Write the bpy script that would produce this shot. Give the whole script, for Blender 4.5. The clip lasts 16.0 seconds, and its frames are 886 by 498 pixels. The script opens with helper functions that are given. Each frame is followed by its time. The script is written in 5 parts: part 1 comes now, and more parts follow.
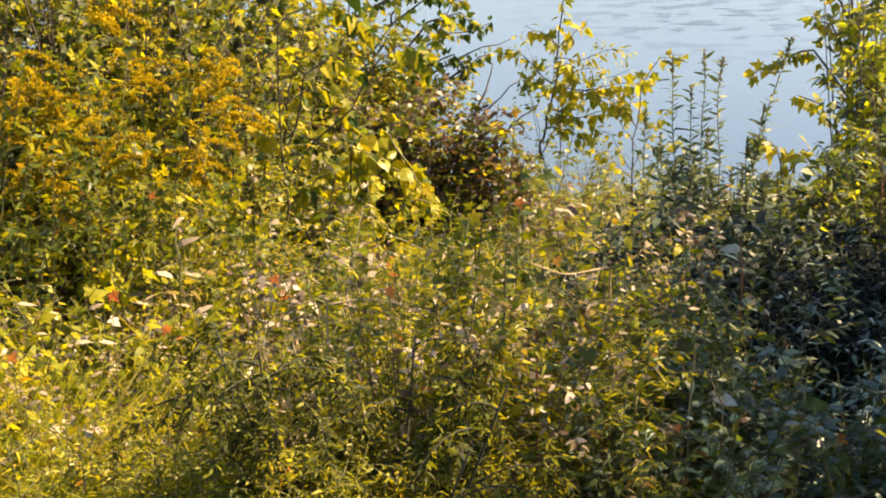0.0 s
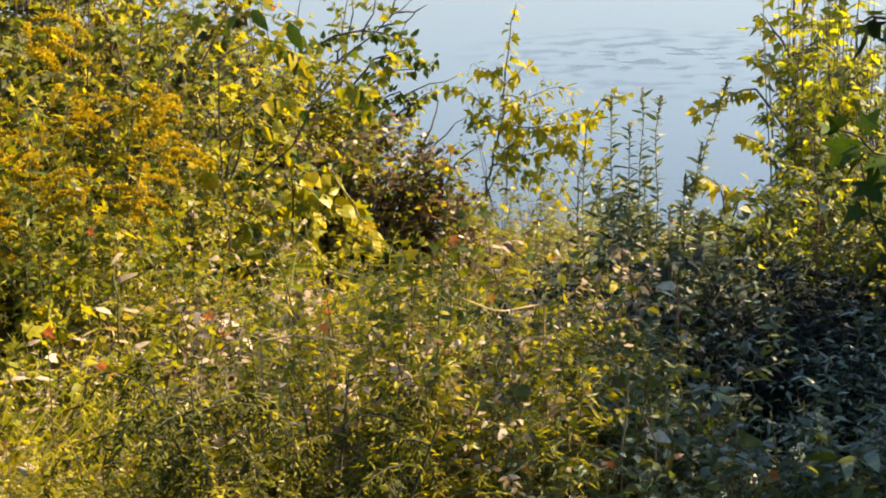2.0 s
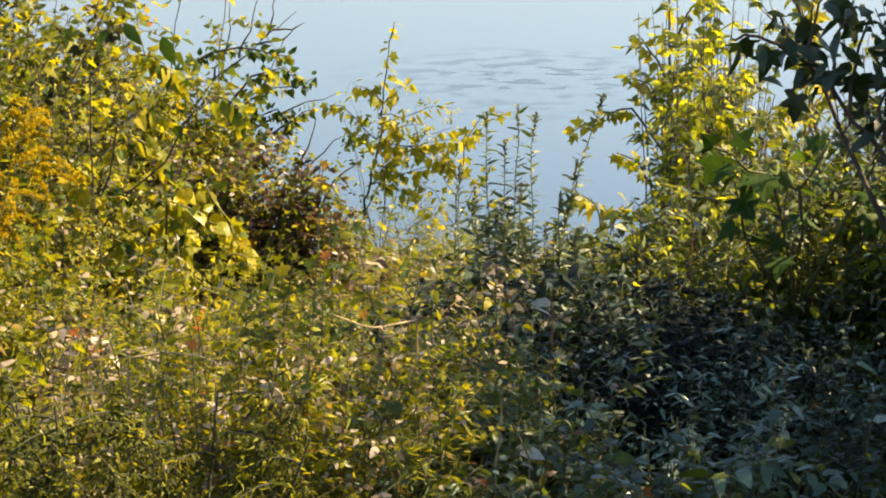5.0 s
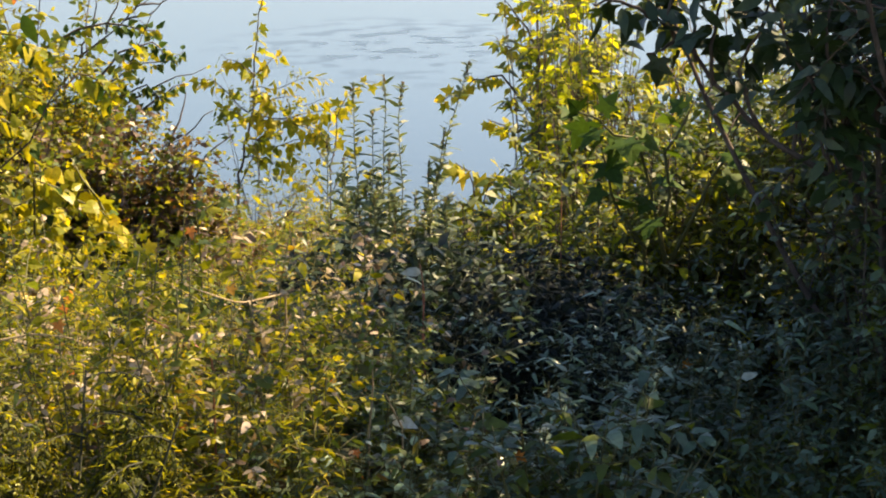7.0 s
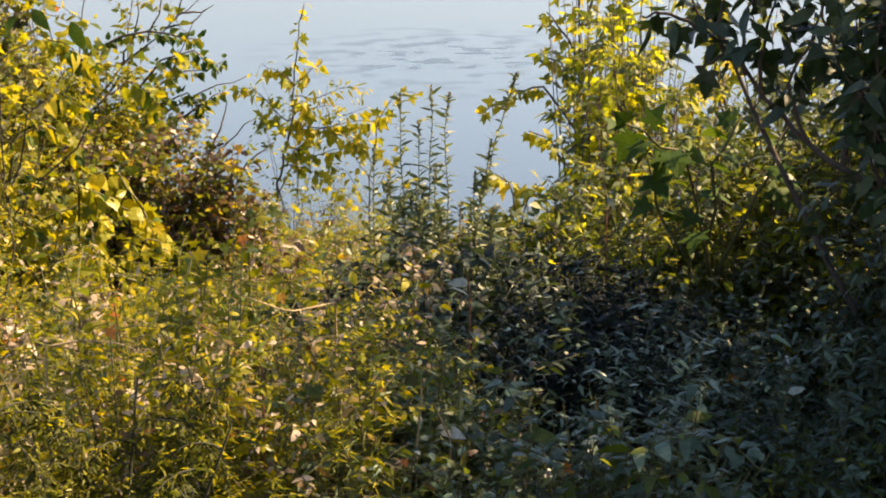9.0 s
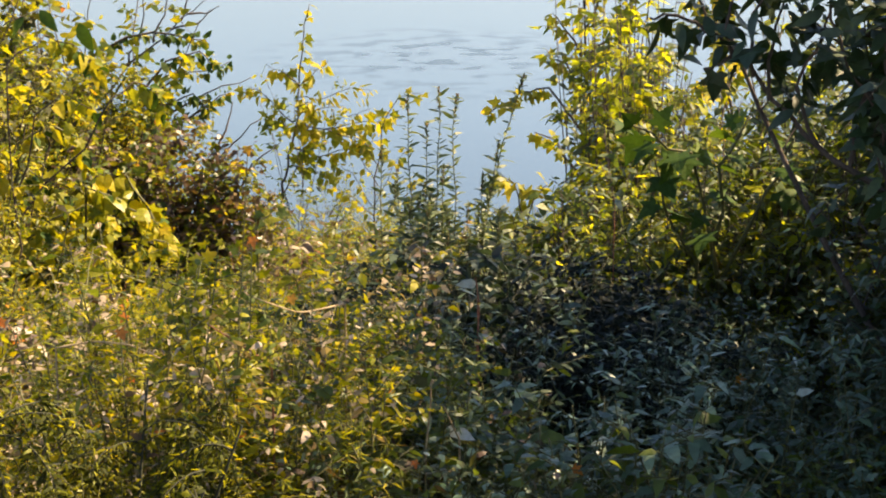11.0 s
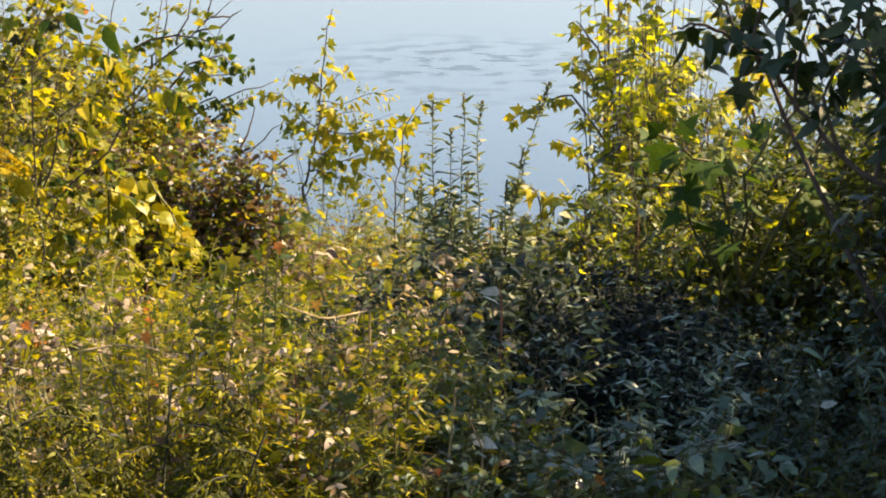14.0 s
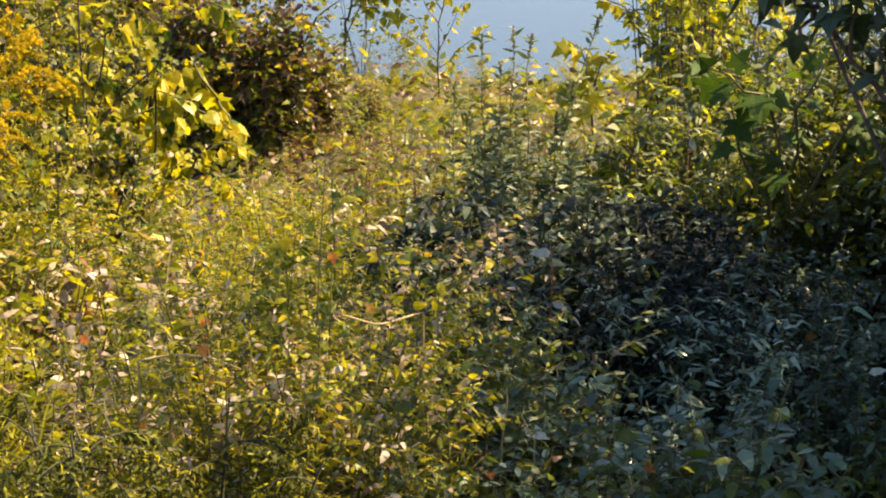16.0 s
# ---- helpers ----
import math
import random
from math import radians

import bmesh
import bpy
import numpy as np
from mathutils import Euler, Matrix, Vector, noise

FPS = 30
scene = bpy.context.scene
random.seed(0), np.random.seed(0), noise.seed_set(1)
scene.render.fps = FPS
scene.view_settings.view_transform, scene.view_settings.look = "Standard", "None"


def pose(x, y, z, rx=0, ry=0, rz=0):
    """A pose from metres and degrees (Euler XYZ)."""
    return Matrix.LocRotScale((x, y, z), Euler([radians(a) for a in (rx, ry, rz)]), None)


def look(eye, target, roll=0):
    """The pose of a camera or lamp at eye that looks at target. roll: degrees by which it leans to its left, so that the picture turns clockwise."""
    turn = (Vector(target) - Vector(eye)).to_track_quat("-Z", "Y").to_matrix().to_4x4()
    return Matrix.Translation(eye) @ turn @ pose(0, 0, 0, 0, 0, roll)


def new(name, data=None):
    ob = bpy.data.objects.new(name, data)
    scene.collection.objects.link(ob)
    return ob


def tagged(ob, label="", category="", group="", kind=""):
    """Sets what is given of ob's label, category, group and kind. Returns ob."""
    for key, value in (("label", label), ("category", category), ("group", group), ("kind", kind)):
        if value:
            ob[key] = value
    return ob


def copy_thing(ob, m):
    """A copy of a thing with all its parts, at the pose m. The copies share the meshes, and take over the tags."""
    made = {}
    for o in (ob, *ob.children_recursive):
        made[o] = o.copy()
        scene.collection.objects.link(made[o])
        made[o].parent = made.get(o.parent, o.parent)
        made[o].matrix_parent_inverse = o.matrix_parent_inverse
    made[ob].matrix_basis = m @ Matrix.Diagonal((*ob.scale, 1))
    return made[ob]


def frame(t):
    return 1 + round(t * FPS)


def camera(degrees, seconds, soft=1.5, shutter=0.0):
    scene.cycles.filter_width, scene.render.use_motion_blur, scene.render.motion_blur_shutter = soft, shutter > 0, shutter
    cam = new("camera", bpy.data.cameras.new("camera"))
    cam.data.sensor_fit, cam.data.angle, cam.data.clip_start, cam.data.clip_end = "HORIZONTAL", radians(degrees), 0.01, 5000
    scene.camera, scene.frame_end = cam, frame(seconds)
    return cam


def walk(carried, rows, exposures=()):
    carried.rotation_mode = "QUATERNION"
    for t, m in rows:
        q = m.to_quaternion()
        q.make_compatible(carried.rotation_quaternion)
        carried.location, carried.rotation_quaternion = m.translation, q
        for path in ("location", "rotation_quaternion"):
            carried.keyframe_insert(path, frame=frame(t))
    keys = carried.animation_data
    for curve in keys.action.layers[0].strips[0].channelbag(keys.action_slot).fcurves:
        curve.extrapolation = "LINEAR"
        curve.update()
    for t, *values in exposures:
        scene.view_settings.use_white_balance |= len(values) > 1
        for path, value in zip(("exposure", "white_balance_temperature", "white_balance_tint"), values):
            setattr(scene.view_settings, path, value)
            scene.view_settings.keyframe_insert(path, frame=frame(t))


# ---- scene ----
# ---- camera and its walk ----
cam = camera(26, 16.0, soft=2.0)
walk(cam, [
    (0, pose(-0.014, -0.026, 3.208, 77.65, 0.76, 7.14)),
    (0.5, pose(-0.008, -0.039, 3.216, 78.31, 0.55, 7.72)),
    (1, pose(-0.003, -0.035, 3.212, 78.66, 0.42, 7.30)),
    (1.5, pose(0.010, -0.030, 3.212, 78.62, 0.22, 6.02)),
    (2, pose(0.015, -0.033, 3.210, 78.73, 0.32, 5.69)),
    (2.5, pose(0.022, -0.034, 3.213, 78.66, 0.42, 4.99)),
    (3, pose(0.023, -0.039, 3.217, 79.26, 0.66, 4.46)),
    (3.2, pose(0.019, -0.039, 3.219, 79.48, 0.47, 4.46)),
    (5.3, pose(0.029, 0.013, 3.187, 79.24, -0.47, 1.28)),
    (5.5, pose(0.033, 0.018, 3.181, 78.59, -0.40, 0.58)),
    (6, pose(0.047, 0.032, 3.173, 77.43, -0.12, -0.38)),
    (6.5, pose(0.056, 0.022, 3.192, 78.08, 0.46, -1.14)),
    (7, pose(0.048, 0.001, 3.198, 78.41, 0.53, -1.70)),
    (7.5, pose(0.040, -0.008, 3.199, 78.62, 0.36, -2.24)),
    (8, pose(0.033, -0.007, 3.201, 78.60, 0.23, -1.82)),
    (8.5, pose(0.019, -0.003, 3.199, 78.82, 0.09, -0.98)),
    (9, pose(0.018, -0.002, 3.199, 78.73, 0.12, -0.57)),
    (11.5, pose(0.004, -0.005, 3.201, 78.76, 0.08, -0.38)),
    (12, pose(0.002, 0.002, 3.201, 78.71, 0.06, -0.05)),
    (12.5, pose(0.000, 0.000, 3.200, 79.00, -0.00, 0.00)),
    (13, pose(-0.003, 0.001, 3.202, 78.91, -0.09, -0.03)),
    (13.5, pose(-0.006, 0.002, 3.202, 78.78, -0.07, 0.12)),
    (14, pose(-0.006, 0.003, 3.203, 78.92, -0.47, 0.22)),
    (14.5, pose(-0.013, -0.000, 3.225, 79.17, -0.80, 0.81)),
    (15, pose(-0.010, 0.029, 3.408, 77.32, -0.58, 1.30)),
    (15.5, pose(-0.026, 0.058, 3.520, 74.78, -0.44, 1.29)),
    (16, pose(-0.034, 0.090, 3.586, 72.71, -0.19, 1.39)),
], exposures=[
    (0, 2.03, 6900, 22.5), (2, 1.89, 6800, 20.5), (3, 1.84, 6650, 18), (5.5, 1.93, 6600, 16.5), (6, 1.96, 6550, 16), (6.5, 1.96, 6650, 17.5),
    (7.5, 1.89, 6900, 22), (8.5, 1.89, 7050, 24.5), (9, 1.89, 7100, 25), (11.5, 1.93, 6700, 19), (12.5, 1.91, 6650, 18), (14, 1.95, 6800, 21),
    (14.5, 1.96, 6850, 24), (15, 1.87, 6950, 24.5), (15.5, 1.98, 6850, 22), (16, 2.08, 6750, 21)])

# ---- world and sun ----
SUN_TURN, SUN_HIGH = radians(74), radians(48)  # to the right of straight ahead (+y), above the horizon
world = bpy.data.worlds.new("sky")
scene.world = world
world.use_nodes = True
sky = world.node_tree.nodes.new("ShaderNodeTexSky")
sky.sky_type, sky.sun_disc = "NISHITA", False
sky.sun_elevation, sky.sun_rotation = SUN_HIGH, SUN_TURN
sky.air_density, sky.dust_density, sky.ozone_density = 1.0, 0.6, 2.4
background = world.node_tree.nodes["Background"]
world.node_tree.links.new(sky.outputs[0], background.inputs[0])
background.inputs[1].default_value = 0.068
sun = new("sun", bpy.data.lights.new("sun", "SUN"))
sun.data.energy, sun.data.angle, sun.data.color = 5.0, radians(0.55), (1.0, 0.8, 0.48)
sun_way = Vector((math.sin(SUN_TURN) * math.cos(SUN_HIGH), math.cos(SUN_TURN) * math.cos(SUN_HIGH), math.sin(SUN_HIGH)))
sun.matrix_world = look(tuple(sun_way * 30), (0, 0, 0))


# ---- materials ----
def material(name):
    m = bpy.data.materials.new(name)
    m.use_nodes = True
    return m, m.node_tree.nodes, m.node_tree.links, m.node_tree.nodes["Principled BSDF"]


def ramp(nodes, stops):
    r = nodes.new("ShaderNodeValToRGB")
    els = r.color_ramp.elements
    while len(els) < len(stops):
        els.new(0.5)
    for el, (at, colour) in zip(els, stops):
        el.position, el.color = at, (*colour, 1)
    return r


def leaf_material(name, stops, through_light=0.4, rough=0.42, gloss=0.5, patch=0.5, fine=90, single=False):
    """Leaf: its colour varies leaf by leaf, in broad patches and in small blotches; light shines through."""
    m, nodes, links, shader = material(name)
    geo = nodes.new("ShaderNodeNewGeometry")
    broad, spots = nodes.new("ShaderNodeTexNoise"), nodes.new("ShaderNodeTexNoise")
    broad.inputs["Scale"].default_value, spots.inputs["Scale"].default_value = 4.5, fine
    spots.inputs["Detail"].default_value = 3
    links.new(geo.outputs["Position"], broad.inputs["Vector"])
    links.new(geo.outputs["Position"], spots.inputs["Vector"])
    spread = nodes.new("ShaderNodeMapRange")
    spread.inputs["From Min"].default_value, spread.inputs["From Max"].default_value = 0.36, 0.64
    links.new(broad.outputs[0], spread.inputs["Value"])
    shift = nodes.new("ShaderNodeMix")
    shift.inputs[0].default_value = patch
    links.new(nodes.new("ShaderNodeObjectInfo").outputs["Random"] if single else geo.outputs["Random Per Island"], shift.inputs[2])
    links.new(spread.outputs[0], shift.inputs[3])
    tint = ramp(nodes, stops)
    links.new(shift.outputs[0], tint.inputs[0])
    dirt = nodes.new("ShaderNodeMixRGB")
    dirt.blend_type = "MULTIPLY"
    dirt.inputs[0].default_value = 0.55
    links.new(tint.outputs[0], dirt.inputs[1])
    mottle = ramp(nodes, [(0.25, (0.45, 0.38, 0.3)), (0.6, (1, 1, 1))])
    links.new(spots.outputs[0], mottle.inputs[0])
    links.new(mottle.outputs[0], dirt.inputs[2])
    links.new(dirt.outputs[0], shader.inputs["Base Color"])
    shader.inputs["Roughness"].default_value = rough
    shader.inputs["Specular IOR Level"].default_value = gloss
    bump = nodes.new("ShaderNodeBump")
    bump.inputs["Strength"].default_value, bump.inputs["Distance"].default_value = 0.35, 0.004
    links.new(spots.outputs[0], bump.inputs["Height"])
    links.new(bump.outputs[0], shader.inputs["Normal"])
    thin, mix = nodes.new("ShaderNodeBsdfTranslucent"), nodes.new("ShaderNodeMixShader")
    glow = nodes.new("ShaderNodeMixRGB")
    glow.blend_type, glow.inputs[0].default_value = "MULTIPLY", 1.0
    glow.inputs[2].default_value = (1.3, 1.2, 0.45, 1)
    links.new(dirt.outputs[0], glow.inputs[1])
    links.new(glow.outputs[0], thin.inputs[0])
    mix.inputs[0].default_value = through_light
    links.new(shader.outputs[0], mix.inputs[1])
    links.new(thin.outputs[0], mix.inputs[2])
    links.new(mix.outputs[0], nodes["Material Output"].inputs[0])
    return m


def rough_material(name, stops, scale, rough=0.85, relief=0.5, depth=0.01, stretch=(1, 1, 1)):
    """Bark, stalks, soil: noise at two scales, in colour and in relief."""
    m, nodes, links, shader = material(name)
    place, map_ = nodes.new("ShaderNodeNewGeometry"), nodes.new("ShaderNodeMapping")
    map_.inputs["Scale"].default_value = stretch
    coarse, fine_ = nodes.new("ShaderNodeTexNoise"), nodes.new("ShaderNodeTexNoise")
    coarse.inputs["Scale"].default_value, fine_.inputs["Scale"].default_value = scale, scale * 9
    fine_.inputs["Detail"].default_value = 6
    mixed = nodes.new("ShaderNodeMath")
    mixed.operation, mixed.inputs[1].default_value = "MULTIPLY_ADD", 0.5
    half = nodes.new("ShaderNodeMath")
    half.operation, half.inputs[1].default_value = "MULTIPLY", 0.5
    links.new(place.outputs["Position"], map_.inputs[0])
    links.new(map_.outputs[0], coarse.inputs["Vector"])
    links.new(map_.outputs[0], fine_.inputs["Vector"])
    links.new(coarse.outputs[0], half.inputs[0])
    links.new(fine_.outputs[0], mixed.inputs[0])
    links.new(half.outputs[0], mixed.inputs[2])
    tint = ramp(nodes, stops)
    links.new(mixed.outputs[0], tint.inputs[0])
    links.new(tint.outputs[0], shader.inputs["Base Color"])
    shader.inputs["Roughness"].default_value = rough
    bump = nodes.new("ShaderNodeBump")
    bump.inputs["Strength"].default_value, bump.inputs["Distance"].default_value = relief, depth
    links.new(mixed.outputs[0], bump.inputs["Height"])
    links.new(bump.outputs[0], shader.inputs["Normal"])
    return m


def water_material():
    m, nodes, links, shader = material("lake_water")
    shader.inputs["Base Color"].default_value = (0.03, 0.05, 0.06, 1)
    shader.inputs["Roughness"].default_value = 0.06
    shader.inputs["IOR"].default_value = 1.34
    place = nodes.new("ShaderNodeNewGeometry")
    small, broad = nodes.new("ShaderNodeTexNoise"), nodes.new("ShaderNodeTexNoise")
    map_ = nodes.new("ShaderNodeMapping")
    map_.inputs["Scale"].default_value = (1.0, 0.8, 1.0)
    links.new(place.outputs["Position"], map_.inputs[0])
    small.inputs["Scale"].default_value, small.inputs["Detail"].default_value = 5.0, 3
    broad.inputs["Scale"].default_value, broad.inputs["Detail"].default_value = 1.5, 6
    links.new(map_.outputs[0], small.inputs["Vector"])
    links.new(map_.outputs[0], broad.inputs["Vector"])
    # a breeze ruffles one stretch of the calm lake
    spot = nodes.new("ShaderNodeVectorMath")
    spot.operation = "DISTANCE"
    squash = nodes.new("ShaderNodeMapping")
    squash.inputs["Location"].default_value = (-0.3 * 0.55, -33 * 0.28, 0)
    squash.inputs["Scale"].default_value = (0.55, 0.28, 1.0)
    links.new(place.outputs["Position"], squash.inputs[0])
    links.new(squash.outputs[0], spot.inputs[0])
    near = nodes.new("ShaderNodeMapRange")
    near.inputs["From Min"].default_value, near.inputs["From Max"].default_value = 2.0, 0.3
    links.new(spot.outputs["Value"], near.inputs["Value"])
    streak = ramp(nodes, [(0.5, (0, 0, 0)), (0.58, (1, 1, 1))])
    links.new(broad.outputs[0], streak.inputs[0])
    ruffle = nodes.new("ShaderNodeMath")
    ruffle.operation = "MULTIPLY"
    links.new(near.outputs[0], ruffle.inputs[0])
    links.new(streak.outputs[0], ruffle.inputs[1])
    power = nodes.new("ShaderNodeMath")
    power.operation, power.inputs[1].default_value, power.inputs[2].default_value = "MULTIPLY_ADD", 0.12, 0.19
    links.new(ruffle.outputs[0], power.inputs[0])
    links.new(power.outputs[0], shader.inputs["Roughness"])
    bump = nodes.new("ShaderNodeBump")
    bump.inputs["Strength"].default_value, bump.inputs["Distance"].default_value = 0.012, 0.12
    links.new(small.outputs[0], bump.inputs["Height"])
    links.new(bump.outputs[0], shader.inputs["Normal"])
    return m


SOIL = rough_material("dark_soil", [(0.3, (0.02, 0.018, 0.01)), (0.5, (0.045, 0.04, 0.018)), (0.62, (0.05, 0.06, 0.02)), (0.75, (0.09, 0.07, 0.04))], 3.0, 0.95, 0.8, 0.02)
BARK = rough_material("grey_brown_bark", [(0.3, (0.03, 0.022, 0.016)), (0.55, (0.075, 0.055, 0.04)), (0.75, (0.14, 0.11, 0.085))], 14, 0.9, 0.9, 0.006, (1, 1, 0.25))
STALK = rough_material("green_brown_stalk", [(0.3, (0.04, 0.045, 0.012)), (0.55, (0.08, 0.08, 0.02)), (0.75, (0.15, 0.1, 0.04))], 18, 0.7, 0.3, 0.002)
# Darker copy of the stalk colour for stems that should be in shade
SHADE_STALK = rough_material("dark_green_stalk", [(0.3, (0.012, 0.016, 0.006)), (0.75, (0.035, 0.035, 0.012))], 18, 0.8, 0.3, 0.002)
DRY = rough_material("dry_straw", [(0.3, (0.2, 0.14, 0.07)), (0.55, (0.32, 0.24, 0.13)), (0.75, (0.42, 0.34, 0.2))], 25, 0.8, 0.3, 0.002)
RED_STALK = rough_material("reddish_stalk", [(0.3, (0.16, 0.05, 0.03)), (0.6, (0.28, 0.11, 0.06))], 25, 0.7, 0.3, 0.002)
WATER = water_material()
LEAF_YELLOW_GREEN = leaf_material("yellow_green_leaf", [(0.0, (0.07, 0.095, 0.008)), (0.3, (0.17, 0.19, 0.01)), (0.62, (0.33, 0.325, 0.012)), (0.88, (0.5, 0.42, 0.014)), (0.94, (0.52, 0.33, 0.025)), (0.97, (0.5, 0.2, 0.03))], 0.55, 0.5, 0.2, patch=0.5)
LEAF_GREEN = leaf_material("mid_green_leaf", [(0.0, (0.05, 0.085, 0.014)), (0.5, (0.1, 0.145, 0.02)), (0.85, (0.17, 0.21, 0.026)), (1.0, (0.24, 0.26, 0.03))], 0.52, 0.44, 0.45)
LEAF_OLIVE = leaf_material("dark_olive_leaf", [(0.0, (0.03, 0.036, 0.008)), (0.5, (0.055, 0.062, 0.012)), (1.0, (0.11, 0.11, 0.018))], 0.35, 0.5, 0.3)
# Olive darkened to show the side turned away from the sun
LEAF_BACKLIT = leaf_material("deep_olive_leaf", [(0.0, (0.03, 0.04, 0.008)), (0.6, (0.06, 0.07, 0.012)), (1.0, (0.12, 0.125, 0.018))], 0.3, 0.6, 0.15)
LEAF_SAGE = leaf_material("grey_green_leaf", [(0.0, (0.07, 0.1, 0.05)), (0.6, (0.13, 0.17, 0.075)), (1.0, (0.22, 0.25, 0.1))], 0.3, 0.5, 0.4)
# Near-black green: the hollow's deep shade is put into the leaf colour
LEAF_SHADE_BLACK = leaf_material("blackish_green_leaf", [(0.0, (0.009, 0.016, 0.014)), (0.6, (0.015, 0.026, 0.022)), (1.0, (0.024, 0.037, 0.032))], 0.12, 0.68, 0.25)
# Dark green, with the blue of skylit shade mixed into the colour
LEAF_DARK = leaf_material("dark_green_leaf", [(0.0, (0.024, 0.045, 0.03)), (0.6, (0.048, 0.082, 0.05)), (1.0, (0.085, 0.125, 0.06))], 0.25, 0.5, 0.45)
# Skylight that falls into the shade is painted as a bluish leaf tint
LEAF_SKYLIT = leaf_material("blue_green_weed_leaf", [(0.0, (0.025, 0.055, 0.03)), (0.5, (0.06, 0.115, 0.06)), (0.85, (0.13, 0.2, 0.115)), (1.0, (0.24, 0.31, 0.21))], 0.22, 0.42, 0.5)
LEAF_MAPLE = leaf_material("yellowing_maple_leaf", [(0.0, (0.1, 0.15, 0.012)), (0.4, (0.25, 0.27, 0.014)), (0.75, (0.45, 0.41, 0.015)), (0.95, (0.54, 0.42, 0.015)), (0.99, (0.55, 0.18, 0.02))], 0.5, 0.5, 0.16, patch=0.4)
LEAF_LIME = leaf_material("lime_yellow_leaf", [(0.0, (0.18, 0.24, 0.018)), (0.4, (0.31, 0.36, 0.02)), (0.75, (0.45, 0.46, 0.024)), (1.0, (0.56, 0.52, 0.03))], 0.62, 0.5, 0.16, patch=0.4)
# Pale green; the sky's sheen on the leaf tops is in the colour
LEAF_SHEEN = leaf_material("pale_mint_leaf", [(0.0, (0.1, 0.18, 0.09)), (0.5, (0.19, 0.29, 0.17)), (0.8, (0.32, 0.4, 0.28)), (1.0, (0.45, 0.5, 0.42))], 0.22, 0.34, 0.8)
LEAF_BROWN = leaf_material("withered_brown_leaf", [(0.0, (0.045, 0.028, 0.016)), (0.5, (0.1, 0.062, 0.03)), (0.85, (0.17, 0.12, 0.045)), (1.0, (0.3, 0.1, 0.03))], 0.25)
# Pale undersides and dry leaves, and white glints painted as leaf colour
LEAF_PALE = leaf_material("pale_leaf_underside", [(0.0, (0.22, 0.18, 0.11)), (0.5, (0.38, 0.31, 0.21)), (0.85, (0.46, 0.38, 0.28)), (1.0, (0.54, 0.48, 0.39))], 0.3, 0.45, 0.4)
ONE_MAPLE = leaf_material("single_maple_leaf", [(0.0, (0.14, 0.185, 0.015)), (0.45, (0.29, 0.29, 0.018)), (0.8, (0.44, 0.385, 0.02)), (1.0, (0.53, 0.4, 0.02))], 0.5, 0.5, 0.25, patch=0.3, single=True)
ONE_VINE = leaf_material("single_vine_leaf", [(0.0, (0.2, 0.24, 0.012)), (0.5, (0.38, 0.36, 0.015)), (1.0, (0.55, 0.46, 0.02))], 0.5, patch=0.2, single=True)
ONE_DARK = leaf_material("single_dark_leaf", [(0.0, (0.018, 0.035, 0.014)), (0.6, (0.03, 0.06, 0.02)), (1.0, (0.05, 0.085, 0.02))], 0.2, 0.45, 0.4, single=True)
ONE_GREEN = leaf_material("single_green_leaf", [(0.0, (0.03, 0.065, 0.012)), (0.6, (0.05, 0.10, 0.015)), (1.0, (0.1, 0.15, 0.02))], 0.35, 0.6, 0.15, single=True)
ONE_ORANGE = leaf_material("single_orange_leaf", [(0.0, (0.55, 0.13, 0.02)), (0.5, (0.6, 0.22, 0.02)), (1.0, (0.6, 0.33, 0.03))], 0.45, patch=0.2, single=True)
ONE_PALE = leaf_material("single_pale_leaf", [(0.0, (0.22, 0.27, 0.2)), (1.0, (0.5, 0.5, 0.42))], 0.25, 0.3, 0.7, patch=0.2, single=True)
BLOSSOM = leaf_material("goldenrod_blossom", [(0.0, (0.22, 0.175, 0.008)), (0.5, (0.38, 0.29, 0.009)), (1.0, (0.55, 0.42, 0.016))], 0.4, 0.8, 0.1)
GRASS = leaf_material("grass_blade", [(0.0, (0.14, 0.18, 0.015)), (0.5, (0.3, 0.31, 0.02)), (0.85, (0.47, 0.41, 0.05)), (1.0, (0.5, 0.42, 0.15))], 0.45)


# ---- mesh helpers ----
def mesh(name, verts, faces, mat, smooth=True):
    me = bpy.data.meshes.new(name)
    me.from_pydata([tuple(v) for v in np.asarray(verts, float).tolist()], [], [list(f) for f in faces])
    me.materials.append(mat)
    if smooth:
        me.polygons.foreach_set("use_smooth", [True] * len(me.polygons))
    me.update()
    return me


def part(name, me, parent, label="", kind=""):
    ob = new(name, me)
    ob.parent = parent
    return tagged(ob, label, kind=kind)


def unit(v):
    v = np.asarray(v, float)
    return v / (np.linalg.norm(v, axis=-1, keepdims=True) + 1e-9)


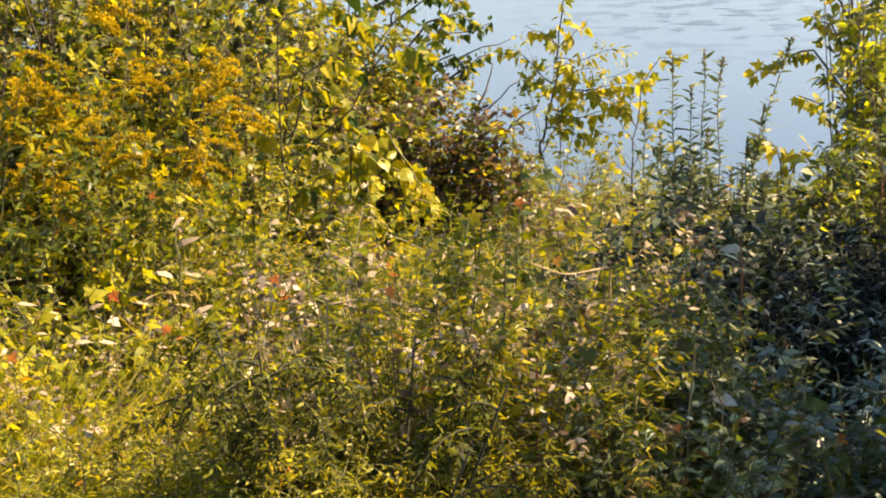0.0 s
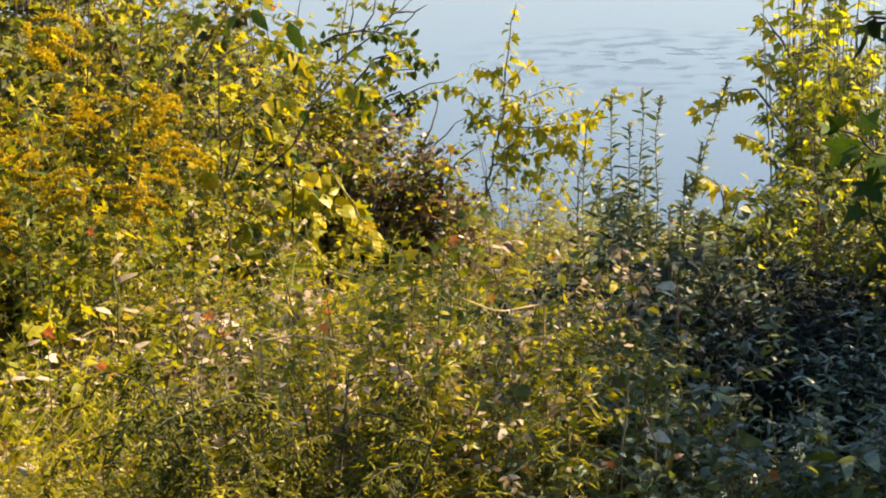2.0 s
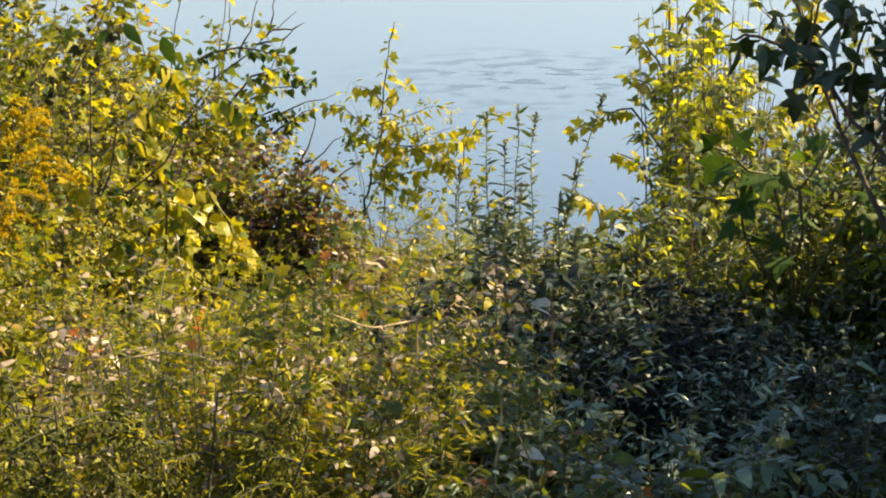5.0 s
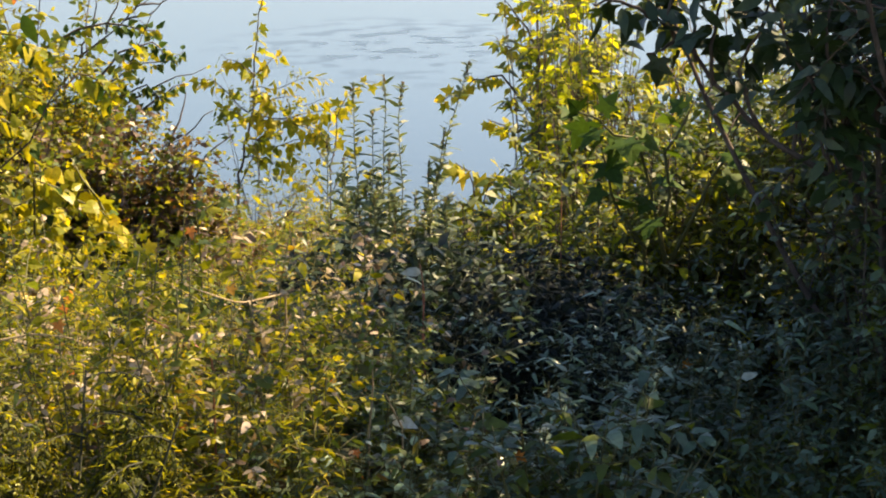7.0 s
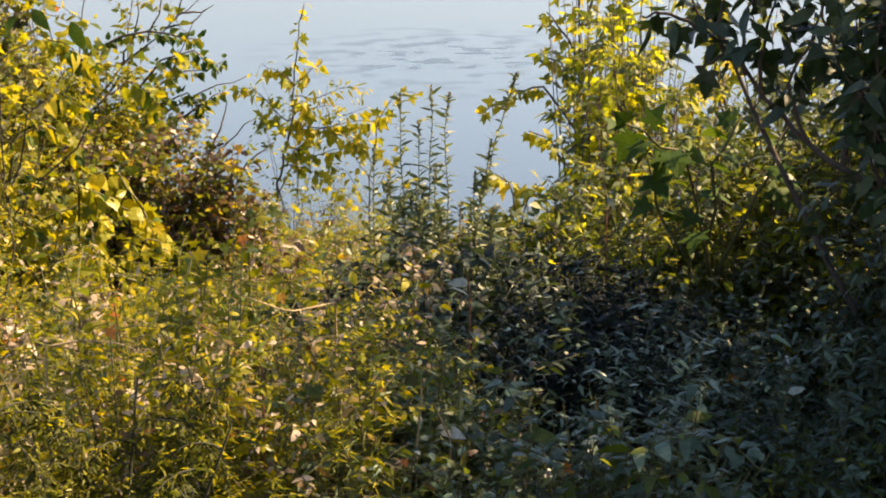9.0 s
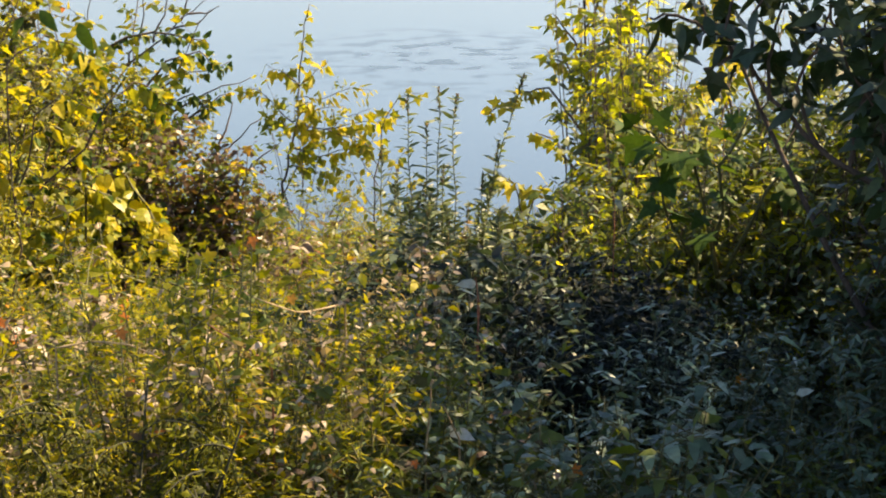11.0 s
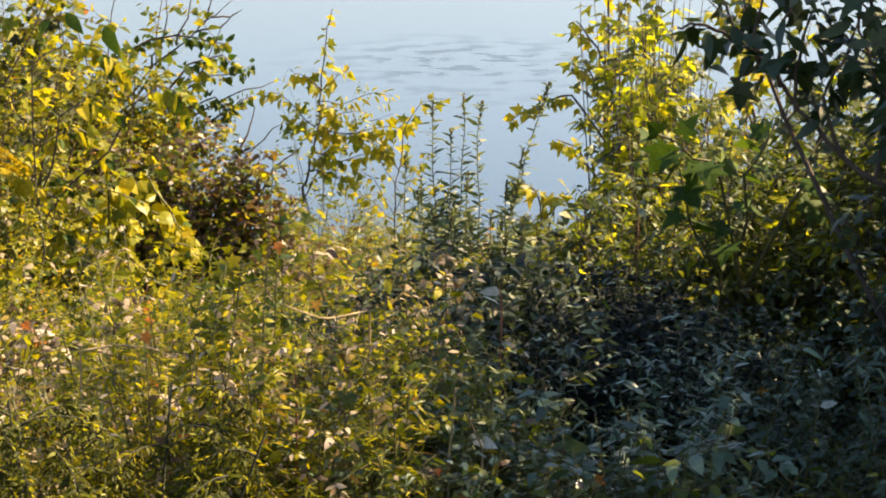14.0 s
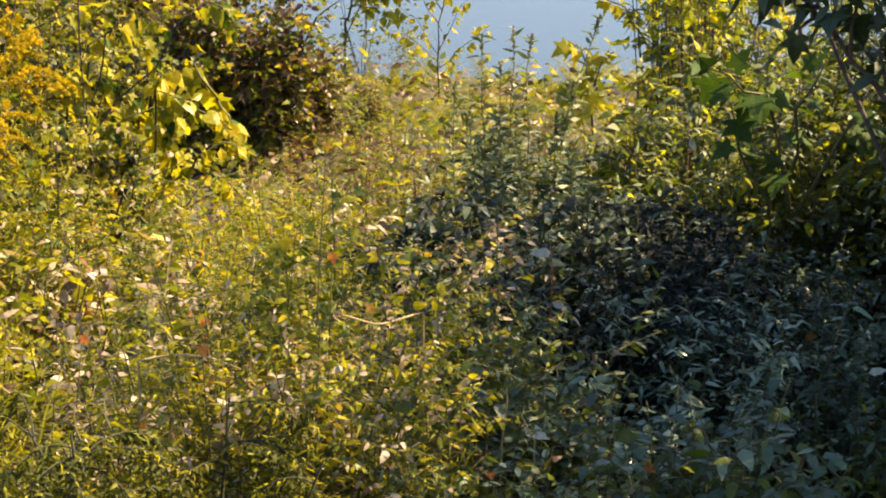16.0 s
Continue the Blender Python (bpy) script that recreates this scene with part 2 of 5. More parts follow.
def tube(points, r0, r1, sides=5):
    """A tapering round stalk along the points."""
    p = np.asarray(points, float)
    ahead = unit(np.gradient(p, axis=0))
    side = unit(np.cross(ahead, (0.31, 0.17, 0.93) if abs(ahead[0][2]) < 0.9 else (1, 0.2, 0.1)))
    above = np.cross(side, ahead)
    r = np.linspace(r0, r1, len(p))[:, None, None]
    a = np.arange(sides) * 2 * math.pi / sides
    ring = p[:, None] + r * (np.cos(a)[None, :, None] * side[:, None] + np.sin(a)[None, :, None] * above[:, None])
    verts = np.vstack([ring.reshape(-1, 3), p[-1:] + ahead[-1:] * r1])
    faces = [(i * sides + k, i * sides + (k + 1) % sides, (i + 1) * sides + (k + 1) % sides, (i + 1) * sides + k) for i in range(len(p) - 1) for k in range(sides)]
    top = (len(p) - 1) * sides
    faces += [(top + k, top + (k + 1) % sides, len(verts) - 1) for k in range(sides)]
    return verts, faces


def joined(pieces):
    verts, faces, n = [], [], 0
    for v, f in pieces:
        verts.append(v)
        faces += [tuple(i + n for i in q) for q in f]
        n += len(v)
    return np.vstack(verts), faces


# Leaf shapes: across, along, above; a leaf is one long
def blade_shape(width, fold=0.1, droop=0.18):
    y = np.array([0.0, 0.3, 0.65])
    w = np.array([0.12, 1.0, 0.72]) * width
    v = [(0, 0, 0)]
    for yy, ww in zip(y[1:], w[1:]):
        z = -droop * yy * yy
        v += [(-ww, yy, z + fold * ww * 2), (0, yy, z), (ww, yy, z + fold * ww * 2)]
    v.append((0, 1, -droop))
    f = [(0, 2, 1), (0, 3, 2), (1, 2, 5, 4), (2, 3, 6, 5), (4, 5, 7), (5, 6, 7)]
    return np.array(v), f


def flat_shape(width, droop=0.22):
    v = [(0, 0, 0), (-width, 0.28, 0.02), (width, 0.28, 0.02), (-0.75 * width, 0.68, -0.4 * droop), (0.75 * width, 0.68, -0.4 * droop), (0, 1, -droop)]
    return np.array(v), [(0, 2, 1), (1, 2, 4, 3), (3, 4, 5)]


def lobed_shape(droop=0.2):
    """A leaf with five pointed lobes, ribbed down the middle."""
    half = [(0.14, -0.1), (0.44, -0.06), (0.27, 0.14), (0.56, 0.46), (0.24, 0.46), (0.17, 0.66)]
    v = [(0, 0, 0), (0, 0.35, 0.0), (0, 1.0, -droop)]
    left = [(-x, y, 0.10 * x - droop * y * y) for x, y in half]
    right = [(x, y, 0.10 * x - droop * y * y) for x, y in half]
    v += left + right
    f = []
    for start, flip in ((3, False), (9, True)):
        chain = [0] + list(range(start, start + 6)) + [2]
        for a, b in zip(chain[:-1], chain[1:]):
            f.append((1, a, b) if flip else (1, b, a))
    return np.array(v), f


CORDATE = (np.array([(0, 0, 0), (0, 0.45, 0.03), (0, 1, -0.2), (-0.2, -0.12, 0.02), (-0.45, 0.05, 0.02), (-0.5, 0.35, -0.02), (-0.36, 0.6, -0.08), (-0.14, 0.8, -0.12), (0.2, -0.12, 0.02), (0.45, 0.05, 0.02), (0.5, 0.35, -0.02), (0.36, 0.6, -0.08), (0.14, 0.8, -0.12)]),
           [(1, 3, 0), (1, 4, 3), (1, 5, 4), (1, 6, 5), (1, 7, 6), (1, 2, 7), (1, 0, 8), (1, 8, 9), (1, 9, 10), (1, 10, 11), (1, 11, 12), (1, 12, 2)])


def broad_shape(width, droop):
    v, f = [(0, 0, 0)], []
    for yy, ww in ((0.12, 0.55), (0.35, 1.0), (0.6, 0.85), (0.82, 0.42)):
        z = -droop * yy * yy
        v += [(-ww * width, yy, z + 0.12 * ww * width), (0, yy, z), (ww * width, yy, z + 0.12 * ww * width)]
    v.append((0, 1, -droop))
    f = [(0, 2, 1), (0, 3, 2)]
    for k in (1, 4, 7):
        f += [(k, k + 1, k + 4, k + 3), (k + 1, k + 2, k + 5, k + 4)]
    return np.array(v), f + [(10, 11, 13), (11, 12, 13)]


BROAD = flat_shape(0.2, 0.25)
LONG = broad_shape(0.19, 0.35)
NETTLE = broad_shape(0.26, 0.3)

SLIM, LANCE, OVATE, ROUND, LOBED = flat_shape(0.075, 0.35), flat_shape(0.14, 0.34), flat_shape(0.24, 0.3), blade_shape(0.34), lobed_shape()
FLAKE = (np.array([(0, 0, 0), (-0.3, 0.5, 0), (0.3, 0.5, 0.1), (0, 1, 0)]), [(0, 2, 1), (1, 2, 3)])


LIT = (0.25, -0.4, 0.7)  # leaves in the open turn to the light of the clearing and the sun


def leaf_cloud(shape, at, way, size, rng, tilt=0.5, up=LIT):
    """Many leaves of one shape; each at its place, along its way, with its upper side turned up more or less."""
    v, f = shape
    at, way, size = np.asarray(at, float), unit(way), np.asarray(size, float)
    n = len(at)
    above = unit(np.asarray(up, float) + rng.normal(0, tilt, (n, 3)))
    side = unit(np.cross(way, above))
    face = np.cross(side, way)
    curl = rng.uniform(0.4, 1.7, n)
    verts = at[:, None] + size[:, None, None] * (v[None, :, 0:1] * side[:, None] + v[None, :, 1:2] * way[:, None] + (v[None, :, 2] * curl[:, None])[..., None] * face[:, None])
    k = len(v)
    faces = [tuple(i + a * k for i in q) for a in range(n) for q in f]
    return verts.reshape(-1, 3), faces


def shoot(start, way, length, rng, steps=7, rise=0.0, wander=0.08):
    """A bending line that grows along its way, rising or drooping."""
    p, d = [np.asarray(start, float)], unit(way)
    for _ in range(steps):
        d = unit(d + rng.normal(0, wander, 3) + (0, 0, rise))
        p.append(p[-1] + d * length / steps)
    return np.array(p)


def along(line, s):
    x = s * (len(line) - 1)
    i = min(int(x), len(line) - 2)
    return line[i] + (line[i + 1] - line[i]) * (x - i), unit(line[i + 1] - line[i])


def ground_height(x, y):
    z = np.interp(y, [-600, -30, 0, 3, 4, 5, 6, 8, 10, 13, 16, 18, 22, 40, 80], [6, 2.6, 1.66, 1.68, 1.6, 1.4, 1.15, 0.75, 0.45, 0.22, 0.06, -0.12, -0.6, -2.5, -4])
    return float(z + 0.05 * noise.noise(Vector((x * 0.9, y * 0.9, 3.0))) + 0.02 * noise.noise(Vector((x * 3.1, y * 3.1, 7.0))))


# ---- plants ----
class Plant:
    """Gathers stalks and leaves, then makes one thing with its parts."""

    def __init__(self, seed):
        self.rng = np.random.default_rng(seed)
        self.stalks, self.leaves, self.sag = {}, {}, None

    def stalk(self, line, r0, r1, mat, name="stem", sides=5):
        self.stalks.setdefault((name, mat.name), []).append(tube(line, r0, r1, sides))

    def leaf(self, shape, mat, at, way, size, name="foliage"):
        self.leaves.setdefault((name, mat.name, id(shape)), (shape, mat, [], [], []))
        rec = self.leaves[(name, mat.name, id(shape))]
        rec[2].append(at), rec[3].append(way), rec[4].append(size)

    def dress(self, line, shape, mats, size, gap, first=0.2, spread=0.9, lift=0.35, taper=0.5, name="foliage", stance=1.0):
        """Leaves set round a line at even gaps, smaller towards its tip."""
        rng = self.rng
        length = np.linalg.norm(np.diff(line, axis=0), axis=1).sum()
        n = max(2, int(length * (1 - first) / gap))
        turn = rng.uniform(0, 6.28)
        for i in range(n):
            s = first + (1 - first) * (i + rng.uniform(0, 0.9)) / n
            at, d = along(line, min(s, 0.999))
            turn += 2.4 + rng.normal(0, 0.3)
            out = np.array((math.cos(turn), math.sin(turn), 0.0))
            out = unit(out - d * np.dot(out, d) * 0.7)
            way = unit(out * spread + d * (0.08 + 0.4 * s) * stance + (0, 0, lift * rng.uniform(-1.6, 0.9) if self.sag is None else rng.normal(-self.sag, 0.15)))
            big = size * (1 - taper * s) * rng.uniform(0.6, 1.25)
            self.leaf(shape, mats[int(rng.integers(len(mats)))], at, way, big, name)

    def make(self, name, label, category, group="", tilt=0.5, up=LIT):
        thing = tagged(new(name), label, category, group)
        mats = bpy.data.materials
        for (nm, mat), pieces in self.stalks.items():
            part(nm, mesh(nm, *joined(pieces), mats[mat]), thing, kind="stuff" if nm == "twig" else "")
        clouds = {}
        for (nm, mat, _), (shape, m, at, way, size) in self.leaves.items():
            clouds.setdefault((nm, mat), []).append(leaf_cloud(shape, at, way, size, self.rng, tilt, up))
        for (nm, mat), pieces in clouds.items():
            part(nm, mesh(nm, *joined(pieces), mats[mat], smooth=False), thing, kind="stuff")
        return thing


def weed(seed, height, mats, shape=LANCE, size=0.05, stems=3, lean=0.25, branches=7, gap=0.014, rise=0.02, droop=-0.05, side=0.3, stalk=STALK, bare=0.25, low_shade_mats=None, sag=None):
    """A leafy wild plant: a few stems from one root with leafy side shoots."""
    p = Plant(seed)
    p.sag = sag
    rng = p.rng
    for k in range(stems):
        a = rng.uniform(0, 6.28)
        h = height * rng.uniform(0.75, 1.05)
        way = (math.cos(a) * lean * rng.uniform(0.2, 1), math.sin(a) * lean * rng.uniform(0.2, 1), 1)
        line = shoot((rng.normal(0, 0.02), rng.normal(0, 0.02), -0.03), way, h, rng, 9, rise, 0.05)
        p.stalk(line, 0.003, 0.001, stalk)
        # Low leaves can take darker colours, which paint in the shade down there
        p.dress(line[:6], shape, low_shade_mats or mats, size * 1.25, gap * 1.9, 0.12)
        p.dress(line, shape, mats, size * 1.1, gap * 1.6, 0.5)
        for b in range(branches):
            s = bare + (0.97 - bare) * (b + rng.uniform(0, 1)) / branches
            at, d = along(line, min(s, 0.98))
            c = rng.uniform(0, 6.28)
            out = unit((math.cos(c), math.sin(c), rng.uniform(0.3, 0.9)))
            twig = shoot(at, out, height * side * (1.15 - 0.6 * s) * rng.uniform(0.7, 1.2), rng, 4, droop * 1.5, 0.1)
            p.stalk(twig, 0.0016, 0.0006, stalk, "twig", 3)
            p.dress(twig, shape, mats, size * 0.85, gap, 0.08)
    return p


def goldenrod(seed, height):
    p = weed(seed, height, [LEAF_YELLOW_GREEN, LEAF_GREEN], LANCE, 0.06, 3, 0.22, 3, 0.012, 0.01, 0.0, 0.16)
    rng = p.rng
    tops = [t for (nm, _), pieces in p.stalks.items() for t in pieces if t[0][-1][2] > height * 0.6][:2]
    for v, _ in tops:
        tip = v[-1]
        lean_to = rng.uniform(0, 6.28)
        for k in range(8):
            a, low = lean_to + rng.normal(0, 0.7), rng.uniform(0, 0.14)
            plume = shoot(tip - (0, 0, low), (math.cos(a), math.sin(a), 0.9), rng.uniform(0.09, 0.19), rng, 7, -0.24, 0.05)
            p.stalk(plume, 0.0015, 0.0006, STALK, "twig", 3)
            for i in range(210):
                at, d = along(plume, rng.uniform(0.12, 0.99))
                p.leaf(FLAKE, BLOSSOM, at + rng.normal(0, 0.0026, 3) + (0, 0, 0.004), rng.normal(0, 1, 3) + (0, 0, 0.8), rng.uniform(0.006, 0.011), "flower_plume")
    return p


def spike(seed, base, tip, bend=(0, 0, 0), bare=0.35, leaf=0.04, gap=0.011, seeds=40, mats=None):
    """A tall thin stalk from its base to its tip, with narrow spreading leaves and a seed spike on top."""
    p = Plant(seed)
    rng = p.rng
    mats = mats or [LEAF_SAGE, LEAF_SAGE, LEAF_GREEN]
    top = np.asarray(tip, float) - base
    s = np.linspace(0, 1, 14)[:, None]
    line = top * s + 4 * s * (1 - s) * np.asarray(bend, float) + rng.normal(0, 0.004, (14, 3))
    line[0] = (0, 0, -0.03)
    p.stalk(line, 0.0034, 0.0012, STALK)
    p.sag = -0.12
    p.dress(line, LANCE, mats, leaf, gap, bare, 1.0, 0.3, 0.4, stance=0.9)
    p.dress(line, SLIM, mats, leaf * 0.5, gap * 0.7, max(bare, 0.7), 0.8, 0.2, 0.3)
    for i in range(seeds):
        at, d = along(line, 1 - 0.05 * rng.uniform(0.02, 1))
        p.leaf(FLAKE, LEAF_SAGE if i % 3 else LEAF_BROWN, at + rng.normal(0, 0.002, 3), d + rng.normal(0, 0.4, 3), rng.uniform(0.007, 0.013), "seed_spike")
    for b in range(7):
        at, d = along(line, rng.uniform(0.3, 0.68))
        c = rng.uniform(0, 6.28)
        twig = shoot(at, (math.cos(c) * 0.6, math.sin(c) * 0.6, 0.9), rng.uniform(0.07, 0.16), rng, 5, 0.03, 0.05)
        p.stalk(twig, 0.0015, 0.0007, STALK, "twig", 3)
        p.dress(twig, SLIM, mats, leaf * 0.85, gap, 0.1, 0.9, 0.2)
    return p


def bush(seed, height, width, mats, shape, size, limbs=7, twigs=9, gap=0.03, bark=BARK, rise=0.06, bare=0.0, stem_r=0.012, low=0.25, wander=0.09):
    """A woody shrub: limbs that spread from the root, twigs on them, leaves on the twigs."""
    p = Plant(seed)
    rng = p.rng
    for k in range(limbs):
        a = 6.28 * (k + rng.uniform(0, 0.8)) / limbs
        reach = rng.uniform(0.15, 1.0) * width / height
        line = shoot((0.02 * math.cos(a), 0.02 * math.sin(a), -0.05), (math.cos(a) * reach, math.sin(a) * reach, 1), height * rng.uniform(0.75, 1.12), rng, 9, rise, wander)
        p.stalk(line, stem_r, stem_r * 0.25, bark, "limb", 5)
        for b in range(twigs):
            s = low + (0.98 - low) * (b + rng.uniform(0, 1)) / twigs
            at, d = along(line, min(s, 0.98))
            c = rng.uniform(0, 6.28)
            twig = shoot(at, d * 0.5 + (math.cos(c), math.sin(c), rng.uniform(-0.1, 0.5)), width * 0.55 * (1.1 - 0.6 * s) * rng.uniform(0.6, 1.3), rng, 4, -0.015, 0.14)
            p.stalk(twig, stem_r * 0.25, 0.0012, bark, "twig", 3)
            if rng.uniform() >= bare:
                p.dress(twig, shape, mats, size, gap, 0.1, 0.9, 0.4, 0.25)
                for q in range(2):
                    at2, d2 = along(twig, rng.uniform(0.3, 0.8))
                    small = shoot(at2, d2 + rng.normal(0, 0.7, 3), width * 0.22, rng, 2, -0.04, 0.14)
                    p.stalk(small, 0.0015, 0.0008, bark, "twig", 3)
                    p.dress(small, shape, mats, size * 0.9, gap, 0.1, 0.9, 0.4, 0.25)
            else:
                for q in range(3):
                    at2, d2 = along(twig, rng.uniform(0.2, 0.9))
                    p.stalk(shoot(at2, d2 + rng.normal(0, 0.5, 3), width * 0.25, rng, 4, 0.0, 0.1), 0.0015, 0.0008, bark, "twig", 3)
    return p


def set_down(ob, x, y, turn=0.0, size=1.0, sink=0.0):
    ob.location, ob.rotation_euler, ob.scale = (x, y, ground_height(x, y) - sink), (0, 0, turn), (size, size, size)
    return ob


def scatter(kinds, count, xs, ys, top, seed, gap=0.1, wobble=0.14, where=None):
    """Copies of some plants over a stretch of ground; top(x, y) is the height above sea level that they reach. kinds: (thing, its height)."""
    rng = np.random.default_rng(seed)
    spots, tries = [], 0
    while len(spots) < count and tries < count * 40:
        tries += 1
        x, y = rng.uniform(*xs), rng.uniform(*ys)
        if (where is None or where(x, y)) and all((x - a) ** 2 + (y - b) ** 2 > gap * gap for a, b in spots):
            spots.append((x, y))
    for i, (x, y) in enumerate(spots):
        thing, height = kinds[i % len(kinds)]
        z = ground_height(x, y)
        size = min(2.0, max(0.3, (top(x, y) - z) * (1 + rng.uniform(-wobble, wobble * 0.6)) / height))
        if i < len(kinds):
            thing.location, thing.rotation_euler, thing.scale = (x, y, z), (0, 0, rng.uniform(0, 6.28)), (size, size, size)
        else:
            ob = copy_thing(thing, Matrix.Identity(4))
            ob.location, ob.rotation_euler, ob.scale = (x, y, z), (0, 0, rng.uniform(0, 6.28)), (size, size, size)


# ---- ground and water ----
def ground_sheet():
    def steps(fine0, fine1, step, far):
        mid = list(np.arange(fine0, fine1 + 1e-6, step))
        out = [fine0 - d for d in (0.5, 1.5, 4, 10, 25, 60, 150, 400, far)][::-1]
        return out + mid + [fine1 + d for d in (0.5, 1.5, 4, 10, 25, 60, 150, 400, far)]
    xs = steps(-6, 6, 0.12, 3000)
    ys = [-3000, -1200, -500, -200, -80, -30, -12, -6, -3] + list(np.arange(-2, 22, 0.12)) + [24, 28, 36, 50, 80]
    verts = [(x, y, ground_height(x, y) + (0.012 * noise.noise(Vector((x * 11, y * 11, 0))) if abs(x) < 7 and y > -2 else 0)) for y in ys for x in xs]
    n = len(xs)
    faces = [(j * n + i, j * n + i + 1, (j + 1) * n + i + 1, (j + 1) * n + i) for j in range(len(ys) - 1) for i in range(n - 1)]
    return tagged(new("ground", mesh("ground", verts, faces, SOIL)), "dark soil of the sloping bank under the weeds", "ground", kind="structure")


ground_sheet()
lake = new("water", mesh("water", [(-3000, 9, 0), (3000, 9, 0), (3000, 4500, 0), (-3000, 4500, 0)], [(0, 1, 2, 3)], WATER))
tagged(lake, "calm pale blue lake with a few ruffled streaks", "water", kind="structure")

# ---- single leaves ----
def leaf_mesh(name, shape, mat):
    return mesh(name, shape[0], shape[1], mat, smooth=False)


MAPLE_LEAF, VINE_LEAF, DARK_LEAF = leaf_mesh("leaf", LOBED, ONE_MAPLE), leaf_mesh("leaf", CORDATE, ONE_VINE), mesh("leaf", *LONG, ONE_DARK)
YELLOW_LEAF = leaf_mesh("leaf", blade_shape(0.28, 0.15, 0.3), ONE_VINE)
GREEN_BIRCH = leaf_mesh("leaf", blade_shape(0.33, 0.12, 0.35), ONE_GREEN)
BIRCH_LEAF = leaf_mesh("leaf", blade_shape(0.33, 0.12, 0.35), ONE_MAPLE)
BROAD_GREEN = mesh("leaf", *broad_shape(0.24, 0.3), ONE_GREEN)
ORANGE_LEAF, PALE_LEAF, DARK_LOBED = leaf_mesh("leaf", LOBED, ONE_ORANGE), leaf_mesh("leaf", OVATE, ONE_PALE), leaf_mesh("leaf", LOBED, ONE_GREEN)


def leaf_part(me, parent, at, way, size, up=(0, 0, 1), label=""):
    """One leaf of a thing, along its way from its stalk."""
    way = Vector(way).normalized()
    side = way.cross(Vector(up)).normalized()
    m = Matrix((side, way, side.cross(way))).transposed().to_4x4()
    ob = part("leaf", me, parent, label)
    ob.matrix_basis = Matrix.Translation(Vector(at)) @ m @ Matrix.Diagonal((size, size, size, 1))
    return ob


def sprig(thing, base, line, r0, r1, me, size, gap, rng, first=0.25, hang=0.5, bark=BARK, name="branch", label=""):
    """A twig of a thing through some places of the plan, with single leaves on it."""
    pts = [np.asarray(p, float) - base for p in line]
    smooth = [pts[0]]
    for a, b in zip(pts[:-1], pts[1:]):
        for k in (1, 2, 3):
            smooth.append(a + (b - a) * k / 3 + rng.normal(0, 0.04, 3) * np.linalg.norm(b - a) * (k < 3))
    smooth = np.array(smooth)
    twig = part(name, mesh(name, *tube(smooth, r0, r1, 5), bark), thing)
    if me is None:
        return
    length = np.linalg.norm(np.diff(smooth, axis=0), axis=1).sum()
    n = max(2, int(length * (1 - first) / gap))
    for i in range(n):
        at, d = along(smooth, min(0.999, first + (1 - first) * (i + 1) / n))
        out = unit(np.cross(d, rng.normal(0, 1, 3)))
        way = unit(out + d * 0.4 + (0, 0, -hang * rng.uniform(0.2, 1.6)))
        petiole = at + way * size * 0.25
        leaf_part(me if np.ndim(me) == 0 else me[i % len(me)], twig, petiole, way, size * rng.uniform(0.65, 1.2), unit(rng.normal(0, 0.6, 3) + (0, -0.5, 0.8)), label)


def rooted(name, x, y, label, category, group=""):
    thing = tagged(new(name), label, category, group)
    base = np.array((x, y, ground_height(x, y)))
    thing.location = tuple(base)
    return thing, base


# ---- near weeds, in the sun ----
def again(kinds):
    return [(copy_thing(a, Matrix.Identity(4)), h) for a, h in kinds]


def near_top(x, y):
    return 2.46 - 0.28 * max(0.0, (x + 0.12) / 0.5) - 0.55 * max(0.0, min(1.0, (-0.6 - x) / 0.25)) + 0.05 * math.sin(7 * x) + 0.1 * math.sin(15 * x + 5 * y) * math.sin(4 * x - 9 * y)


# The pale leaves of the sunny mix stand for glints
SUNNY, PLAIN = [LEAF_YELLOW_GREEN] * 4 + [LEAF_GREEN] * 2 + [LEAF_PALE], [LEAF_YELLOW_GREEN, LEAF_YELLOW_GREEN, LEAF_YELLOW_GREEN, LEAF_GREEN]
KINDS = [  # leaf shape, its length, materials, gap between leaves
    (LANCE, 0.032, PLAIN, 0.0068), (OVATE, 0.028, SUNNY, 0.0068), (SLIM, 0.04, [LEAF_GREEN, LEAF_YELLOW_GREEN, LEAF_YELLOW_GREEN], 0.006),
    (LANCE, 0.045, SUNNY, 0.013), (ROUND, 0.04, [LEAF_YELLOW_GREEN, LEAF_GREEN, LEAF_YELLOW_GREEN], 0.022), (SLIM, 0.055, PLAIN, 0.01), (LOBED, 0.038, [LEAF_GREEN, LEAF_YELLOW_GREEN, LEAF_YELLOW_GREEN], 0.018)]
# Low leaves: some dead and brown, the olive ones standing for shade
asters = [(weed(100 + k, 0.8, mats, shape, size, 3, 0.42, 10, gap * 0.9, 0.0, -0.06, 0.25, bare=0.45, low_shade_mats=[LEAF_OLIVE, LEAF_BROWN, LEAF_OLIVE, LEAF_GREEN], sag=0.15 if k % 2 else None).make("aster_plant", "yellow-green leafy aster growing among weeds on the bank", "wild plant", "asters on the bank", 0.6), 0.8) for k, (shape, size, mats, gap) in enumerate(KINDS)]
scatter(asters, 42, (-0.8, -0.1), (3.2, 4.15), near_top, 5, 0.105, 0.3)
